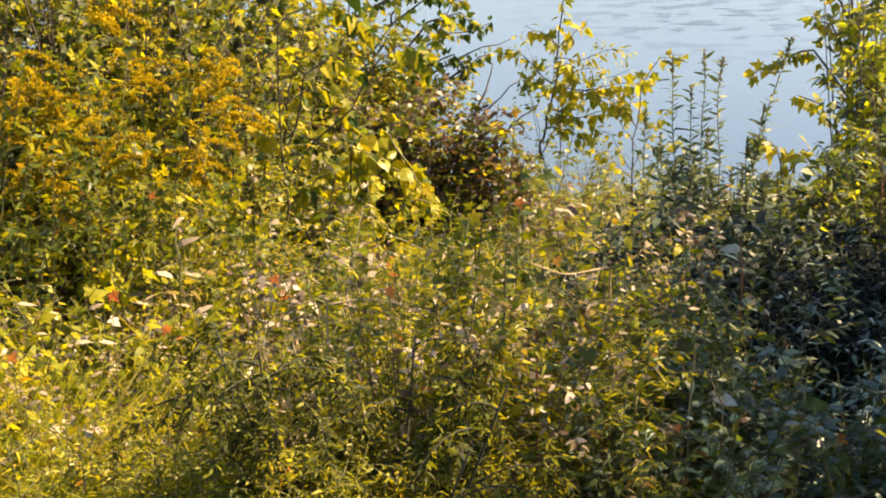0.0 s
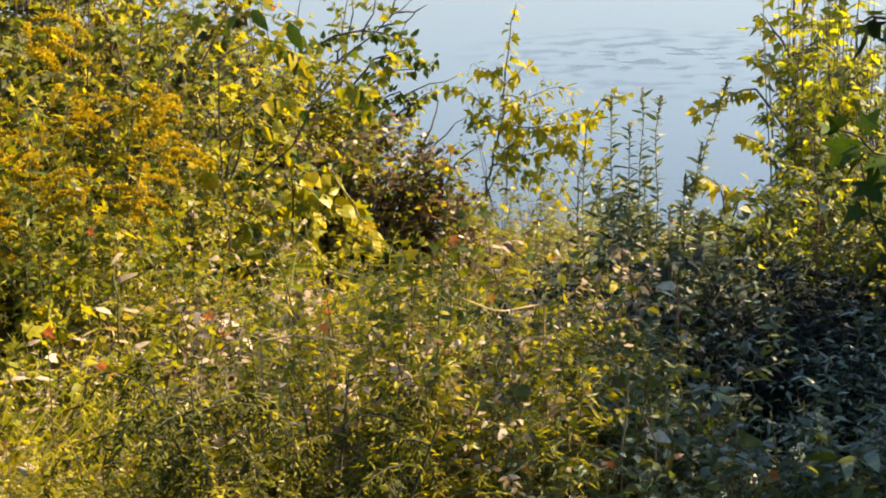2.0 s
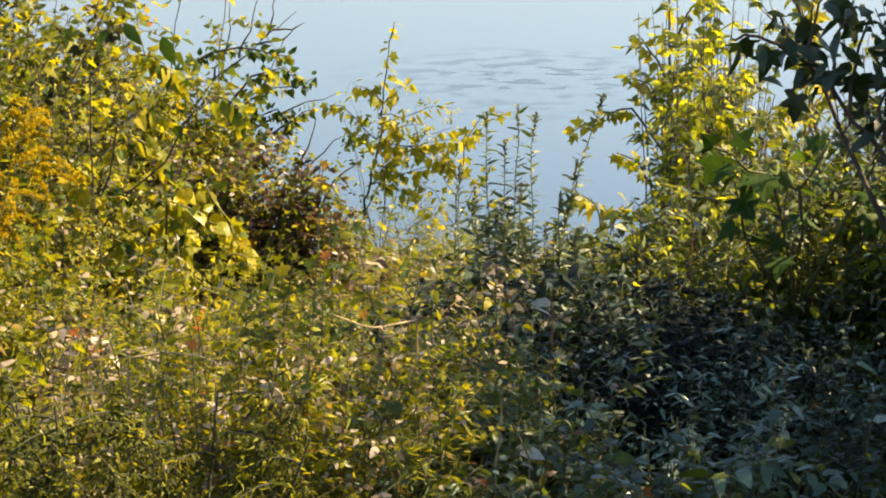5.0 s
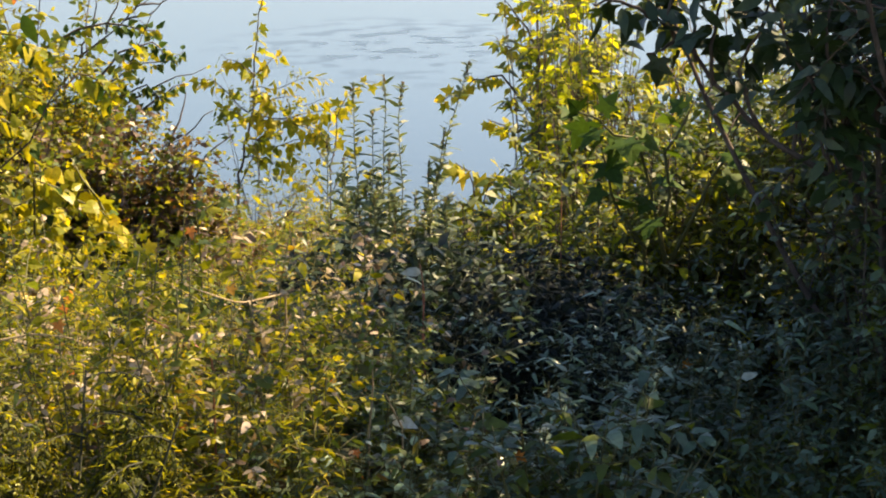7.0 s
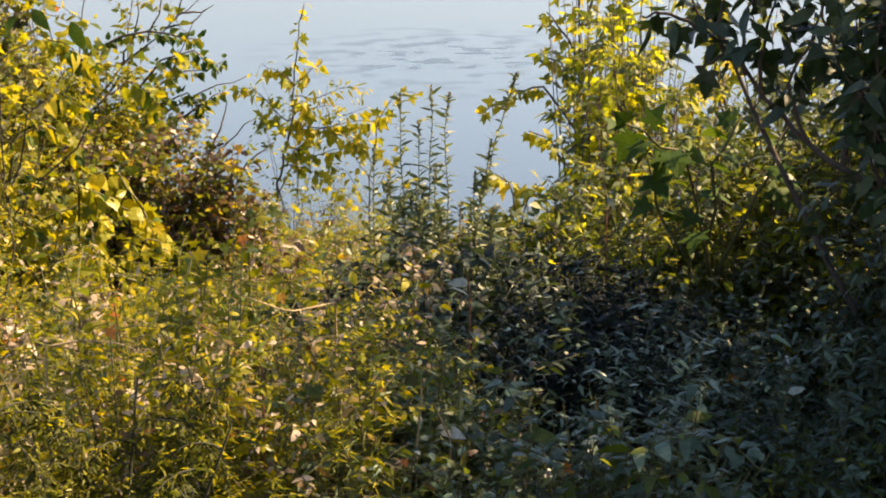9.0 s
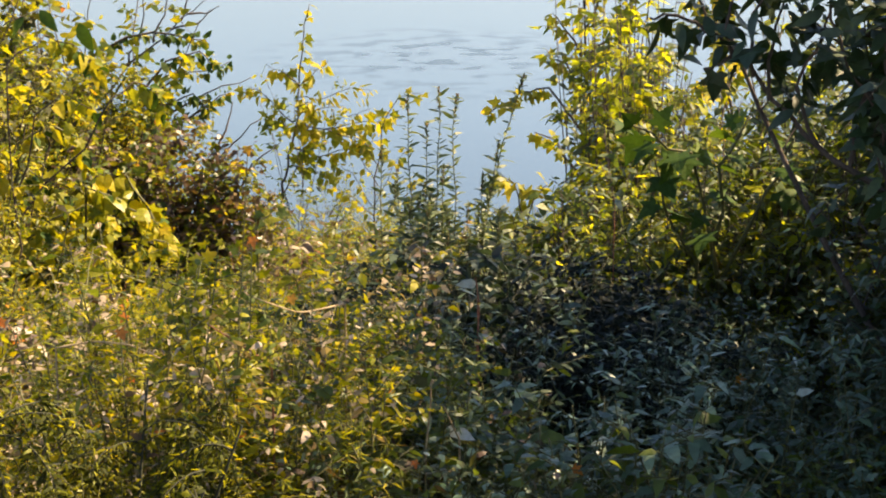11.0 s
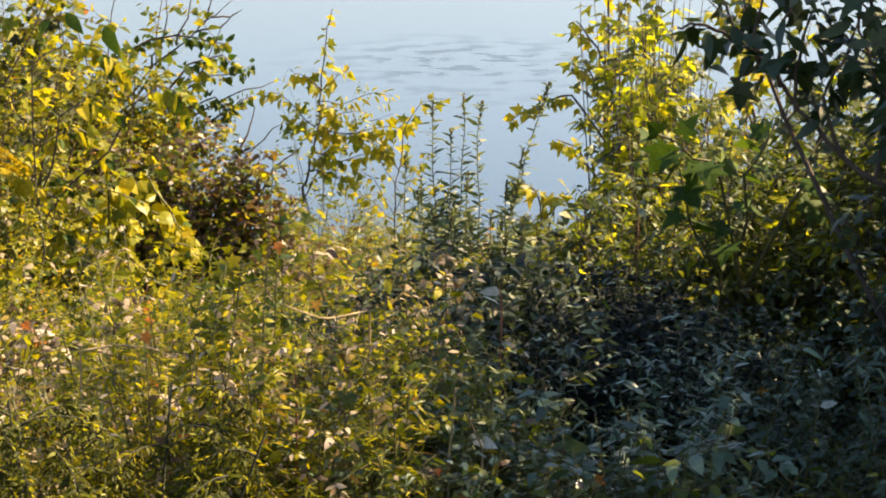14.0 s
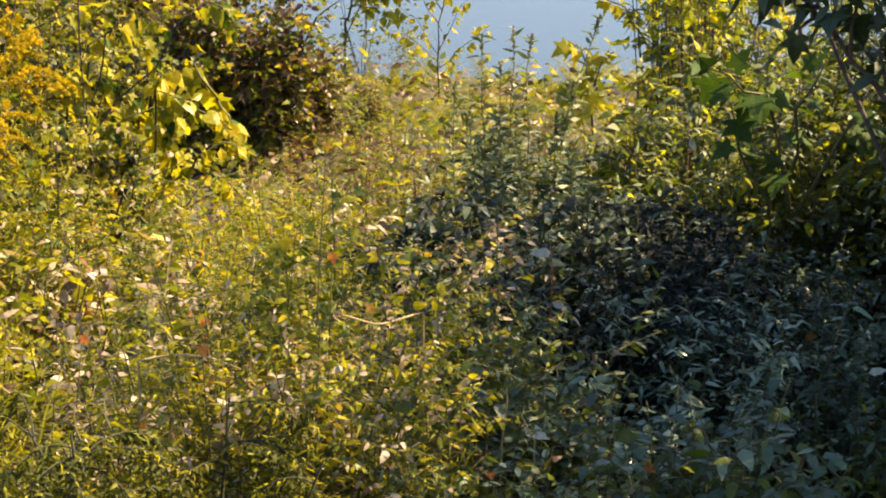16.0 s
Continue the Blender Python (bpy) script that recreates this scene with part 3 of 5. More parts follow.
# Greener stand-in for asters; its colour carries the shade of this strip
sage_weeds = [(weed(107 + k, 0.8, ([LEAF_SAGE, LEAF_GREEN, LEAF_SAGE], [LEAF_GREEN, LEAF_SKYLIT, LEAF_SAGE, LEAF_YELLOW_GREEN])[k], (LANCE, OVATE)[k], (0.042, 0.036)[k], 3, 0.38, 9, 0.009, 0.0, -0.06, 0.25, bare=0.4, low_shade_mats=[LEAF_DARK, LEAF_GREEN], sag=0.1).make("grey_weed", "grey-green leafy weed at the edge of the shade", "wild plant", "grey-green weeds", 0.5), 0.8) for k in range(2)]
scatter(sage_weeds, 18, (-0.17, 0.06), (3.3, 4.2), lambda x, y: near_top(x, y) - 0.02, 109, 0.085, 0.2)
pale_tops = [(weed(115 + k, 0.8, [LEAF_PALE, LEAF_YELLOW_GREEN, LEAF_BROWN, LEAF_PALE], (OVATE, LANCE)[k], 0.036, 3, 0.4, 8, 0.011, 0.0, -0.12, 0.25, STALK, 0.45, sag=0.25).make("pale_weed", "weed with pale tan leaf undersides and dry stalks", "wild plant", "pale weeds", 0.5), 0.8) for k in range(2)]
scatter(pale_tops, 8, (-0.56, -0.32), (3.36, 3.6), lambda x, y: 2.46, 116, 0.06, 0.05)
scatter(again(pale_tops), 7, (-0.6, 0.0), (4.0, 4.5), lambda x, y: 2.46, 117, 0.11)
# Added under the asters so that their gaps look shaded
under = [(weed(118 + k, 0.5, [LEAF_OLIVE, LEAF_GREEN, LEAF_BROWN, LEAF_GREEN], (OVATE, LANCE)[k], 0.045, 4, 0.6, 6, 0.016, 0.0, -0.08).make("undergrowth_weed", "dark half-withered weed under the asters", "wild plant", "undergrowth", 0.6), 0.5) for k in range(2)]
scatter(under, 28, (-0.5, 0.05), (3.2, 4.2), lambda x, y: 2.2 - 0.3 * max(0, -0.6 - x), 119, 0.12)
# feathery drooping plants in front
def feathery_weed(seed, height, reach):
    """A stout weed whose arching side branches let down rows of thin leafy shoots."""
    p = Plant(seed)
    rng = p.rng
    for k in range(3):
        a = rng.uniform(0, 6.28)
        line = shoot((rng.normal(0, 0.02), rng.normal(0, 0.02), -0.03), (math.cos(a) * 0.2, math.sin(a) * 0.2, 1), height * rng.uniform(0.85, 1.05), rng, 9, 0.0, 0.05)
        p.stalk(line, 0.005, 0.002, SHADE_STALK)
        for b in range(9):
            at, d = along(line, rng.uniform(0.55, 0.98))
            c = rng.uniform(0, 6.28)
            arm = shoot(at, (math.cos(c), math.sin(c), 0.75), reach * rng.uniform(0.6, 1.1), rng, 8, -0.2, 0.05)
            p.stalk(arm, 0.0022, 0.0009, SHADE_STALK, "twig", 4)
            p.dress(arm, LANCE, [LEAF_BACKLIT, LEAF_YELLOW_GREEN, LEAF_BACKLIT], 0.026, 0.004, 0.05)
            for q in range(9):
                at2, d2 = along(arm, rng.uniform(0.25, 0.99))
                hang = shoot(at2, d2 * 0.6 + rng.normal(0, 0.25, 3) + (0, 0, -0.6), rng.uniform(0.05, 0.12), rng, 4, -0.2, 0.06)
                p.stalk(hang, 0.0011, 0.0005, SHADE_STALK, "twig", 3)
                p.dress(hang, LANCE, [LEAF_BACKLIT, LEAF_YELLOW_GREEN, LEAF_BACKLIT], 0.023, 0.004, 0.05)
    return p


# Their shaded side is in the leaf and stalk colours
feathery = [(feathery_weed(120 + k, 0.72, 0.22).make("feathery_weed", "dark olive feathery weed with drooping shoots", "wild plant", "feathery weeds", 0.6), 0.74) for k in range(2)]
scatter(feathery, 2, (-0.57, -0.48), (2.97, 3.06), lambda x, y: 2.43, 121, 0.05, 0.04)
plumy = [(weed(125 + k, 0.6, [LEAF_YELLOW_GREEN, LEAF_YELLOW_GREEN, GRASS], LANCE, 0.028, 4, 0.4, 14, 0.006, 0.0, -0.05, 0.3, bare=0.4).make("fine_weed", "fine-leaved weed with bright yellow-green shoots", "wild plant", "fine weeds", 0.7), 0.6) for k in range(2)]
scatter(plumy, 15, (-1.05, -0.56), (2.86, 3.1), lambda x, y: 2.3, 126, 0.055, 0.15)
scatter(again(plumy), 9, (-0.72, -0.36), (3.1, 3.25), lambda x, y: 2.2, 127, 0.06, 0.15)
# weeds right behind them, down the slope
scatter(again(asters), 36, (-0.8, -0.16), (4.2, 6.0), lambda x, y: 3.14 - 0.2 * y, 15, 0.13, 0.25)

# ---- low growth and grass on the near bank, towards the left ----
low_weeds = [(weed(130 + k, 0.45, [LEAF_MAPLE, LEAF_MAPLE, LEAF_YELLOW_GREEN, GRASS] if k else [LEAF_MAPLE, LEAF_YELLOW_GREEN, LEAF_BROWN, LEAF_PALE], (OVATE, LANCE, OVATE)[k], 0.06, 4, 0.6, 5, 0.022).make("low_weed", "low sunlit weed with yellow and pale leaves", "wild plant", "low weeds on the bank", 0.7), 0.45) for k in range(3)]
scatter(low_weeds, 70, (-1.9, -0.78), (3.6, 5.1), lambda x, y: 1.86 + 0.16 * (y - 3.6) + 0.05 * math.sin(5 * x), 6, 0.095, 0.25)

seedlings = [(weed(135 + k, 0.5, [LEAF_MAPLE, LEAF_MAPLE, LEAF_PALE, LEAF_YELLOW_GREEN] if k < 2 else [LEAF_PALE, LEAF_BROWN, LEAF_YELLOW_GREEN], (LOBED, OVATE, LANCE)[k], (0.055, 0.045, 0.05)[k], 4, 0.55, 6, (0.028, 0.018, 0.018)[k], 0.0, -0.03, 0.3, bare=0.45).make("seedling", ("maple seedling with bright yellow lobed leaves", "low weed with broad yellow leaves", "low weed with pale withered leaves")[k], "wild plant", "low yellow seedlings", 0.55), 0.5) for k in range(3)]
scatter(seedlings, 80, (-1.75, -0.74), (3.7, 5.1), lambda x, y: 2.06 + 0.1 * (y - 4.0) + 0.08 * math.sin(9 * x + 4 * y), 136, 0.085, 0.2)


def grass_tuft(seed, height, n=46):
    p = Plant(seed)
    rng = p.rng
    pieces = []
    for k in range(n):
        a, r = rng.uniform(0, 6.28), rng.uniform(0.01, 0.06)
        line = shoot((r * math.cos(a), r * math.sin(a), -0.01), (math.cos(a) * 0.5, math.sin(a) * 0.5, 1), height * rng.uniform(0.6, 1.2), rng, 6, -0.14, 0.06)
        w = np.linspace(0.0036, 0.0006, len(line))[:, None]
        side = unit(np.cross(np.gradient(line, axis=0), (math.cos(a + 1.2), math.sin(a + 1.2), 0.3)))
        mid = np.stack([line - side * w, line - (0, 0, 0.001), line + side * w], 1).reshape(-1, 3)
        pieces.append((mid, [(3 * i + j, 3 * i + j + 1, 3 * i + j + 4, 3 * i + j + 3) for i in range(len(line) - 1) for j in (0, 1)]))
    thing = tagged(new("grass_tuft"), "tuft of bent yellow-green grass", "grass", "grass tufts")
    part("blade", mesh("blade", *joined(pieces), GRASS, smooth=False), thing, kind="stuff")
    return thing


tufts = [(grass_tuft(140 + k, 0.34), 0.3) for k in range(3)]
scatter(tufts, 58, (-1.75, -0.8), (3.1, 4.2), lambda x, y: 2.02 + 0.1 * (y - 3.6), 141, 0.08, 0.25)
scatter(again(tufts), 16, (-1.3, 0.3), (5.8, 12.0), lambda x, y: 2.8 - 0.2 * y, 142, 0.2)

# ---- goldenrod ----
rods = [(goldenrod(150 + k, 1.1).make("goldenrod_plant", "goldenrod with drooping golden yellow flower plumes", "wild plant", "goldenrods", 0.7), 1.1) for k in range(4)]
scatter(rods, 14, (-2.3, -1.55), (5.1, 5.8), lambda x, y: 2.6 + 0.16 * math.sin(9 * x + 4 * y), 7, 0.15)
scatter(again(asters), 34, (-1.65, -0.62), (4.35, 5.9), lambda x, y: (2.36 if x < -1.25 else 2.16) + 0.05 * math.sin(8 * x), 8, 0.14, 0.2, lambda x, y: x > -0.85 or y > 5.15)

# ---- pale and brown growth between the near weeds and the lake ----
pale_rods = [(weed(160 + k, 1.0, ([LEAF_YELLOW_GREEN, GRASS, LEAF_GREEN], [LEAF_BROWN, LEAF_BROWN, LEAF_YELLOW_GREEN], [LEAF_YELLOW_GREEN, LEAF_GREEN, LEAF_BROWN])[k], SLIM if k < 2 else LANCE, 0.08, 3, 0.35, 5, 0.026, 0.0, -0.04, 0.26, RED_STALK if k == 1 else STALK).make("meadow_weed", ("pale yellow-green fine-leaved meadow weed", "brown withered meadow weed on reddish stalks", "tall half-green meadow weed")[k], "wild plant", "meadow weeds", 0.7), 1.0) for k in range(3)]
scatter([pale_rods[0], pale_rods[2]], 22, (-0.6, 0.0), (6.1, 8.3), lambda x, y: 3.17 - 0.166 * y, 16, 0.14)
scatter([pale_rods[1]], 7, (-0.62, -0.25), (7.2, 8.8), lambda x, y: 3.1 - 0.172 * y, 17, 0.12)
scatter(again(pale_rods), 68, (-1.6, 0.7), (8.0, 14.4), lambda x, y: max(0.5, 3.1 - 0.2 * y), 18, 0.2)
scatter(again(pale_rods), 56, (-2.4, 2.6), (12.0, 16.4), lambda x, y: 0.75 - 0.1 * (y - 12), 19, 0.22)
scatter(again(low_weeds), 36, (-1.8, 1.3), (6.0, 15.0), lambda x, y: max(0.3, 2.3 - 0.16 * y), 20, 0.2)

scatter(again(tufts), 36, (-2.2, 2.0), (13.0, 16.6), lambda x, y: 0.36 + 0.04 * (16 - y), 143, 0.2)
scatter(again([pale_rods[0], pale_rods[2]]), 12, (-1.2, -0.45), (15.8, 16.8), lambda x, y: 0.52, 144, 0.14)
scatter(again(pale_rods), 30, (0.3, 1.3), (8.0, 14.0), lambda x, y: max(0.6, 3.1 - 0.193 * y), 145, 0.22)


def ground_cover(count):
    """Small leaves of creeping plants and fallen leaves all over the bank."""
    r = np.random.default_rng(146)
    xy = np.stack([r.uniform(-3.2, 2.6, count), 3.0 + 13.4 * r.uniform(0, 1, count)], 1)
    at = np.array([(x, y, ground_height(x, y) + 0.012 + 0.1 * abs(r.normal())) for x, y in xy])
    way = np.stack([r.normal(0, 1, count), r.normal(0, 1, count), r.normal(0.1, 0.4, count)], 1)
    thing = tagged(new("ground_cover"), "creeping green plants and fallen leaves on the soil", "ground cover", kind="stuff")
    for k, mat in enumerate((LEAF_GREEN, LEAF_YELLOW_GREEN, LEAF_BROWN)):
        part("leaf_layer", mesh("leaf_layer", *leaf_cloud(OVATE, at[k::3], way[k::3], r.uniform(0.03, 0.075, len(at[k::3])) * (0.7 + 0.06 * at[k::3][:, 1]), r, 0.5), mat, smooth=False), thing, kind="stuff")


ground_cover(12000)
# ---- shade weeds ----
# Bluish leaf colours stand for skylight in the shade
shade_weeds = [(weed(170 + k, 0.5, [LEAF_SKYLIT, LEAF_SKYLIT, LEAF_SKYLIT, LEAF_GREEN], (OVATE, OVATE, OVATE, LANCE)[k], (0.06, 0.055, 0.05, 0.07)[k], 5, 0.5, 7, 0.02, 0.02, -0.02, sag=0.12).make("shade_weed", "blue-green broad-leaved weed in the shade", "wild plant", "weeds in the shade", 0.3, (0, -0.2, 1)), 0.5) for k in range(4)]
tall_shade = [(weed(180 + k, 0.9, [LEAF_SKYLIT, LEAF_SKYLIT, LEAF_DARK], (OVATE, LANCE, OVATE)[k], (0.055, 0.07, 0.05)[k], 3, 0.3, 8, 0.018, 0.0, -0.04, sag=0.12).make("shade_weed", "tall blue-green weed in the shade", "wild plant", "weeds in the shade", 0.3, (0, -0.2, 1)), 0.9) for k in range(3)]
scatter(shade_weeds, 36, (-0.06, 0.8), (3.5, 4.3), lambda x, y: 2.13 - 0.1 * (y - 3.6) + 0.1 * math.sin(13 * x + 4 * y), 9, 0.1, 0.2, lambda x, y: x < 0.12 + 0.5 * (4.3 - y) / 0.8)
broad_weeds = [(weed(176 + k, 0.5, [LEAF_SHEEN, LEAF_SHEEN, LEAF_SKYLIT], NETTLE, (0.055, 0.045)[k], 4, 0.45, 6, 0.02, 0.02, -0.03, 0.26, bare=0.5, low_shade_mats=[LEAF_SKYLIT, LEAF_DARK], sag=0.14).make("broad_leaved_weed", "weed with broad pale green leaves in the shade", "wild plant", "broad-leaved weeds", 0.35, (0, -0.25, 1)), 0.5) for k in range(2)]
scatter(broad_weeds, 17, (-0.1, 0.27), (3.42, 3.95), lambda x, y: 2.17 - 0.25 * max(0, x) + 0.06 * math.sin(17 * x + 6 * y), 177, 0.085, 0.15)
fern_weeds = [(weed(178 + k, 0.7, [LEAF_SKYLIT, LEAF_SHEEN, LEAF_SKYLIT], LANCE, 0.06, 3, 0.35, 8, 0.016, 0.0, -0.05, 0.28, bare=0.3, low_shade_mats=[LEAF_DARK, LEAF_SKYLIT], sag=0.05).make("shade_weed", "tall blue-green weed with narrow leaves in the shade", "wild plant", "weeds in the shade", 0.3, (0, -0.2, 1)), 0.7) for k in range(2)]
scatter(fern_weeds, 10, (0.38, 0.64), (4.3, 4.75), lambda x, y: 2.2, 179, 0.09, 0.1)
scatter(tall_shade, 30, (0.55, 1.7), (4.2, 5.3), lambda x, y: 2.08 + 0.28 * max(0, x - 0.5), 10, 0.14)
# The dark of the hollow is painted through its leaf and stalk colours
mound = [(bush(310 + k, 0.8, 0.42, [LEAF_SHADE_BLACK], (OVATE, LANCE)[k], 0.042, 11, 14, 0.013, SHADE_STALK, low=0.15, stem_r=0.006, rise=0.02).make("dark_shrub", "low shrub with dense blackish green leaves in the shade", "shrub", "dark shrubs", 0.5), 0.88) for k in range(2)]
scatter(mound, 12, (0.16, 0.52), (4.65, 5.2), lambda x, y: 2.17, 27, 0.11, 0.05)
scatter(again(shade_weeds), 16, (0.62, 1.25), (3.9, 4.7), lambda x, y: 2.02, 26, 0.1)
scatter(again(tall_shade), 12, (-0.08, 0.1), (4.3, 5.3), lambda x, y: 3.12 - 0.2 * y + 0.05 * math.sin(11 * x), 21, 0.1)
# Dark leaf colours replace the shade that should fall behind the spikes
rear = [(bush(320 + k, 0.8, 0.42, [LEAF_DARK, LEAF_SHADE_BLACK, LEAF_DARK], (OVATE, LANCE)[k], 0.05, 10, 13, 0.015, bark=SHADE_STALK, low=0.1, stem_r=0.006, rise=0.02).make("dark_shrub", "low dark green shrub at the foot of the spike weeds", "shrub", "dark shrubs", 0.5), 0.88) for k in range(2)]
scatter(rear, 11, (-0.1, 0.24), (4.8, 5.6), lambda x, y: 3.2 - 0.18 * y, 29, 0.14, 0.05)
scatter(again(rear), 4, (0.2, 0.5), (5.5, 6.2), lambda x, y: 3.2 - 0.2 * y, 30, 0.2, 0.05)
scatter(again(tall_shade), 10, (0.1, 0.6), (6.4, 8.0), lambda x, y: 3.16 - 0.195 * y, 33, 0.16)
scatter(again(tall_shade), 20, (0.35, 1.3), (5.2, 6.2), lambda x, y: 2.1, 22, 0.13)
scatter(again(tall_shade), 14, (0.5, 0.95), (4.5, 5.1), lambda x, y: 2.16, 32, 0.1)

# ---- tall thin spikes ----
SPIKES = [  # foot, tip, bend in the middle
    ((0.02, 5.3), (0.04, 5.3, 2.61), (-0.01, 0, 0)), ((0.06, 5.32), (0.085, 5.3, 2.585), (0.0, 0, 0)), ((-0.03, 5.3), (-0.05, 5.3, 2.58), (0.01, 0, 0)),
    ((0.08, 5.3), (0.275, 5.3, 2.65), (-0.05, 0, 0)), ((0.1, 5.25), (0.21, 5.28, 2.45), (-0.03, 0, 0)), ((0.0, 5.25), (0.01, 5.3, 2.5), (-0.02, 0, 0)),
    ((-0.06, 5.4), (-0.075, 5.35, 2.36), (0, 0, 0)), ((-0.1, 5.4), (-0.13, 5.4, 2.42), (0, 0, 0)), ((0.06, 5.2), (0.045, 5.2, 2.4), (0, 0, 0)), ((0.13, 5.3), (0.16, 5.3, 2.36), (0, 0, 0))]
for k, ((x, y), tip, bend) in enumerate(SPIKES):
    foot = np.array((x, y, ground_height(x, y)))
    spiky = spike(200 + k, foot, tip, bend, 0.3 if k != 1 else 0.55, 0.062 if k < 4 else 0.052).make("spike_weed", "tall thin grey-green weed with an upright seed spike", "wild plant", "tall thin spike weeds", 0.5)
    spiky.location = tuple(foot)
# Mostly dark leaves, painting the shade around the spikes' foot
low_spikes = [(spike(215 + k, (0, 0, 0), (0.05, 0.02, 0.9), (0.01, 0, 0), 0.15, 0.062, 0.008, 30, [LEAF_SAGE, LEAF_DARK, LEAF_DARK, LEAF_DARK]).make("spike_weed", "short bushy grey-green weed with seed spikes", "wild plant", "tall thin spike weeds", 0.6), 0.9) for k in range(3)]
scatter(low_spikes, 34, (-0.05, 0.22), (5.1, 5.7), lambda x, y: 2.27 + 0.07 * math.sin(14 * x + 3), 203, 0.045, 0.1)

# ---- shrubs towards the left, farther down the bank ----
left_bush = [(bush(230 + k, 2.0, 0.75, [LEAF_YELLOW_GREEN, LEAF_MAPLE, LEAF_GREEN, LEAF_OLIVE, LEAF_OLIVE], (LANCE, LOBED, OVATE)[k], (0.06, 0.06, 0.05)[k], 9, 13, (0.016, 0.026, 0.018)[k], low=0.05, stem_r=0.008).make("yellow_shrub", "tall shrub with yellowing green leaves", "shrub", "shrubs at the lake", 0.8), 2.0) for k in range(3)]
scatter(left_bush, 17, (-2.9, -1.72), (6.4, 8.6), lambda x, y: 3.1 if x < -1.9 else 2.7, 11, 0.3)
scatter(again(left_bush), 3, (-2.0, -1.7), (7.4, 9.2), lambda x, y: 1.95, 23, 0.2)
far_bush = [(bush(240 + k, 2.3, 0.95, [LEAF_YELLOW_GREEN, LEAF_GREEN, LEAF_MAPLE], OVATE, 0.12, 9, 11, 0.05, low=0.1).make("shore_shrub", "leafy green and yellow shrub at the water's edge", "shrub", "shrubs at the lake", 0.8), 2.3) for k in range(2)]
scatter(far_bush, 6, (-4.4, -2.55), (13.6, 15.2), lambda x, y: 2.35, 12, 0.5)
olive_bush = [(bush(243 + k, 1.9, 0.8, [LEAF_OLIVE, LEAF_GREEN, LEAF_YELLOW_GREEN, LEAF_YELLOW_GREEN], LANCE, 0.12, 9, 13, 0.026, low=0.08).make("shore_shrub", "dense olive shrub with narrow drooping leaves at the water", "shrub", "shrubs at the lake", 0.6), 1.9) for k in range(2)]
scatter(olive_bush, 7, (-3.0, -2.1), (13.7, 14.9), lambda x, y: 1.75 - 0.5 * max(0, x + 2.5), 244, 0.25, 0.06)
brown = bush(250, 1.1, 0.55, [LEAF_BROWN, LEAF_BROWN, LEAF_GREEN, LEAF_YELLOW_GREEN], OVATE, 0.075, 12, 20, 0.024, bare=0.12, low=0.05, stem_r=0.007).make("withered_bush", "brown half-withered bush with bare twigs", "shrub", "withered bushes", 0.8)
set_down(brown, -1.75, 12.9, 0, 1.12)
set_down(copy_thing(brown, Matrix.Identity(4)), -1.45, 12.6, 2.0, 1.0)
set_down(copy_thing(brown, Matrix.Identity(4)), -2.15, 12.7, 4.0, 1.05)
set_down(copy_thing(brown, Matrix.Identity(4)), -1.2, 12.9, 1.2, 0.7)
set_down(copy_thing(brown, Matrix.Identity(4)), -0.85, 13.0, 3.1, 0.42)

rng = np.random.default_rng(77)
# a limb of the shore shrubs reaches out over the water, with bare twigs
reach, o = rooted("shore_shrub", -2.9, 14.5, "shore shrub with long limbs and bare twigs over the water", "shrub", "shrubs at the lake")
sprig(reach, o, [tuple(o), (-2.75, 14.6, 0.7), (-2.55, 14.7, 1.28), (-1.98, 14.76, 1.58), (-1.52, 14.79, 1.74)], 0.02, 0.003, [GREEN_BIRCH, BIRCH_LEAF, GREEN_BIRCH], 0.075, 0.016, rng, 0.3)
sprig(reach, o, [(-2.75, 14.6, 0.7), (-2.63, 14.8, 1.75), (-2.11, 14.84, 1.96), (-1.7, 14.82, 1.9)], 0.02, 0.004, [GREEN_BIRCH, BIRCH_LEAF, GREEN_BIRCH], 0.075, 0.016, rng, 0.2)
sprig(reach, o, [(-2.6, 14.65, 0.85), (-2.07, 14.69, 1.19), (-1.74, 14.73, 1.38), (-1.52, 14.76, 1.5)], 0.02, 0.003, [GREEN_BIRCH, BIRCH_LEAF, GREEN_BIRCH], 0.075, 0.016, rng, 0.15)
sprig(reach, o, [(-2.3, 14.7, 1.4), (-2.0, 14.7, 1.75), (-1.75, 14.75, 1.82), (-1.62, 14.75, 1.7)], 0.012, 0.003, [GREEN_BIRCH, BIRCH_LEAF, GREEN_BIRCH], 0.075, 0.016, rng, 0.1)
sprig(reach, o, [(-2.3, 14.75, 1.0), (-2.05, 14.72, 1.42), (-1.8, 14.7, 1.5), (-1.66, 14.7, 1.36)], 0.012, 0.003, [GREEN_BIRCH, BIRCH_LEAF, GREEN_BIRCH], 0.075, 0.016, rng, 0.1)
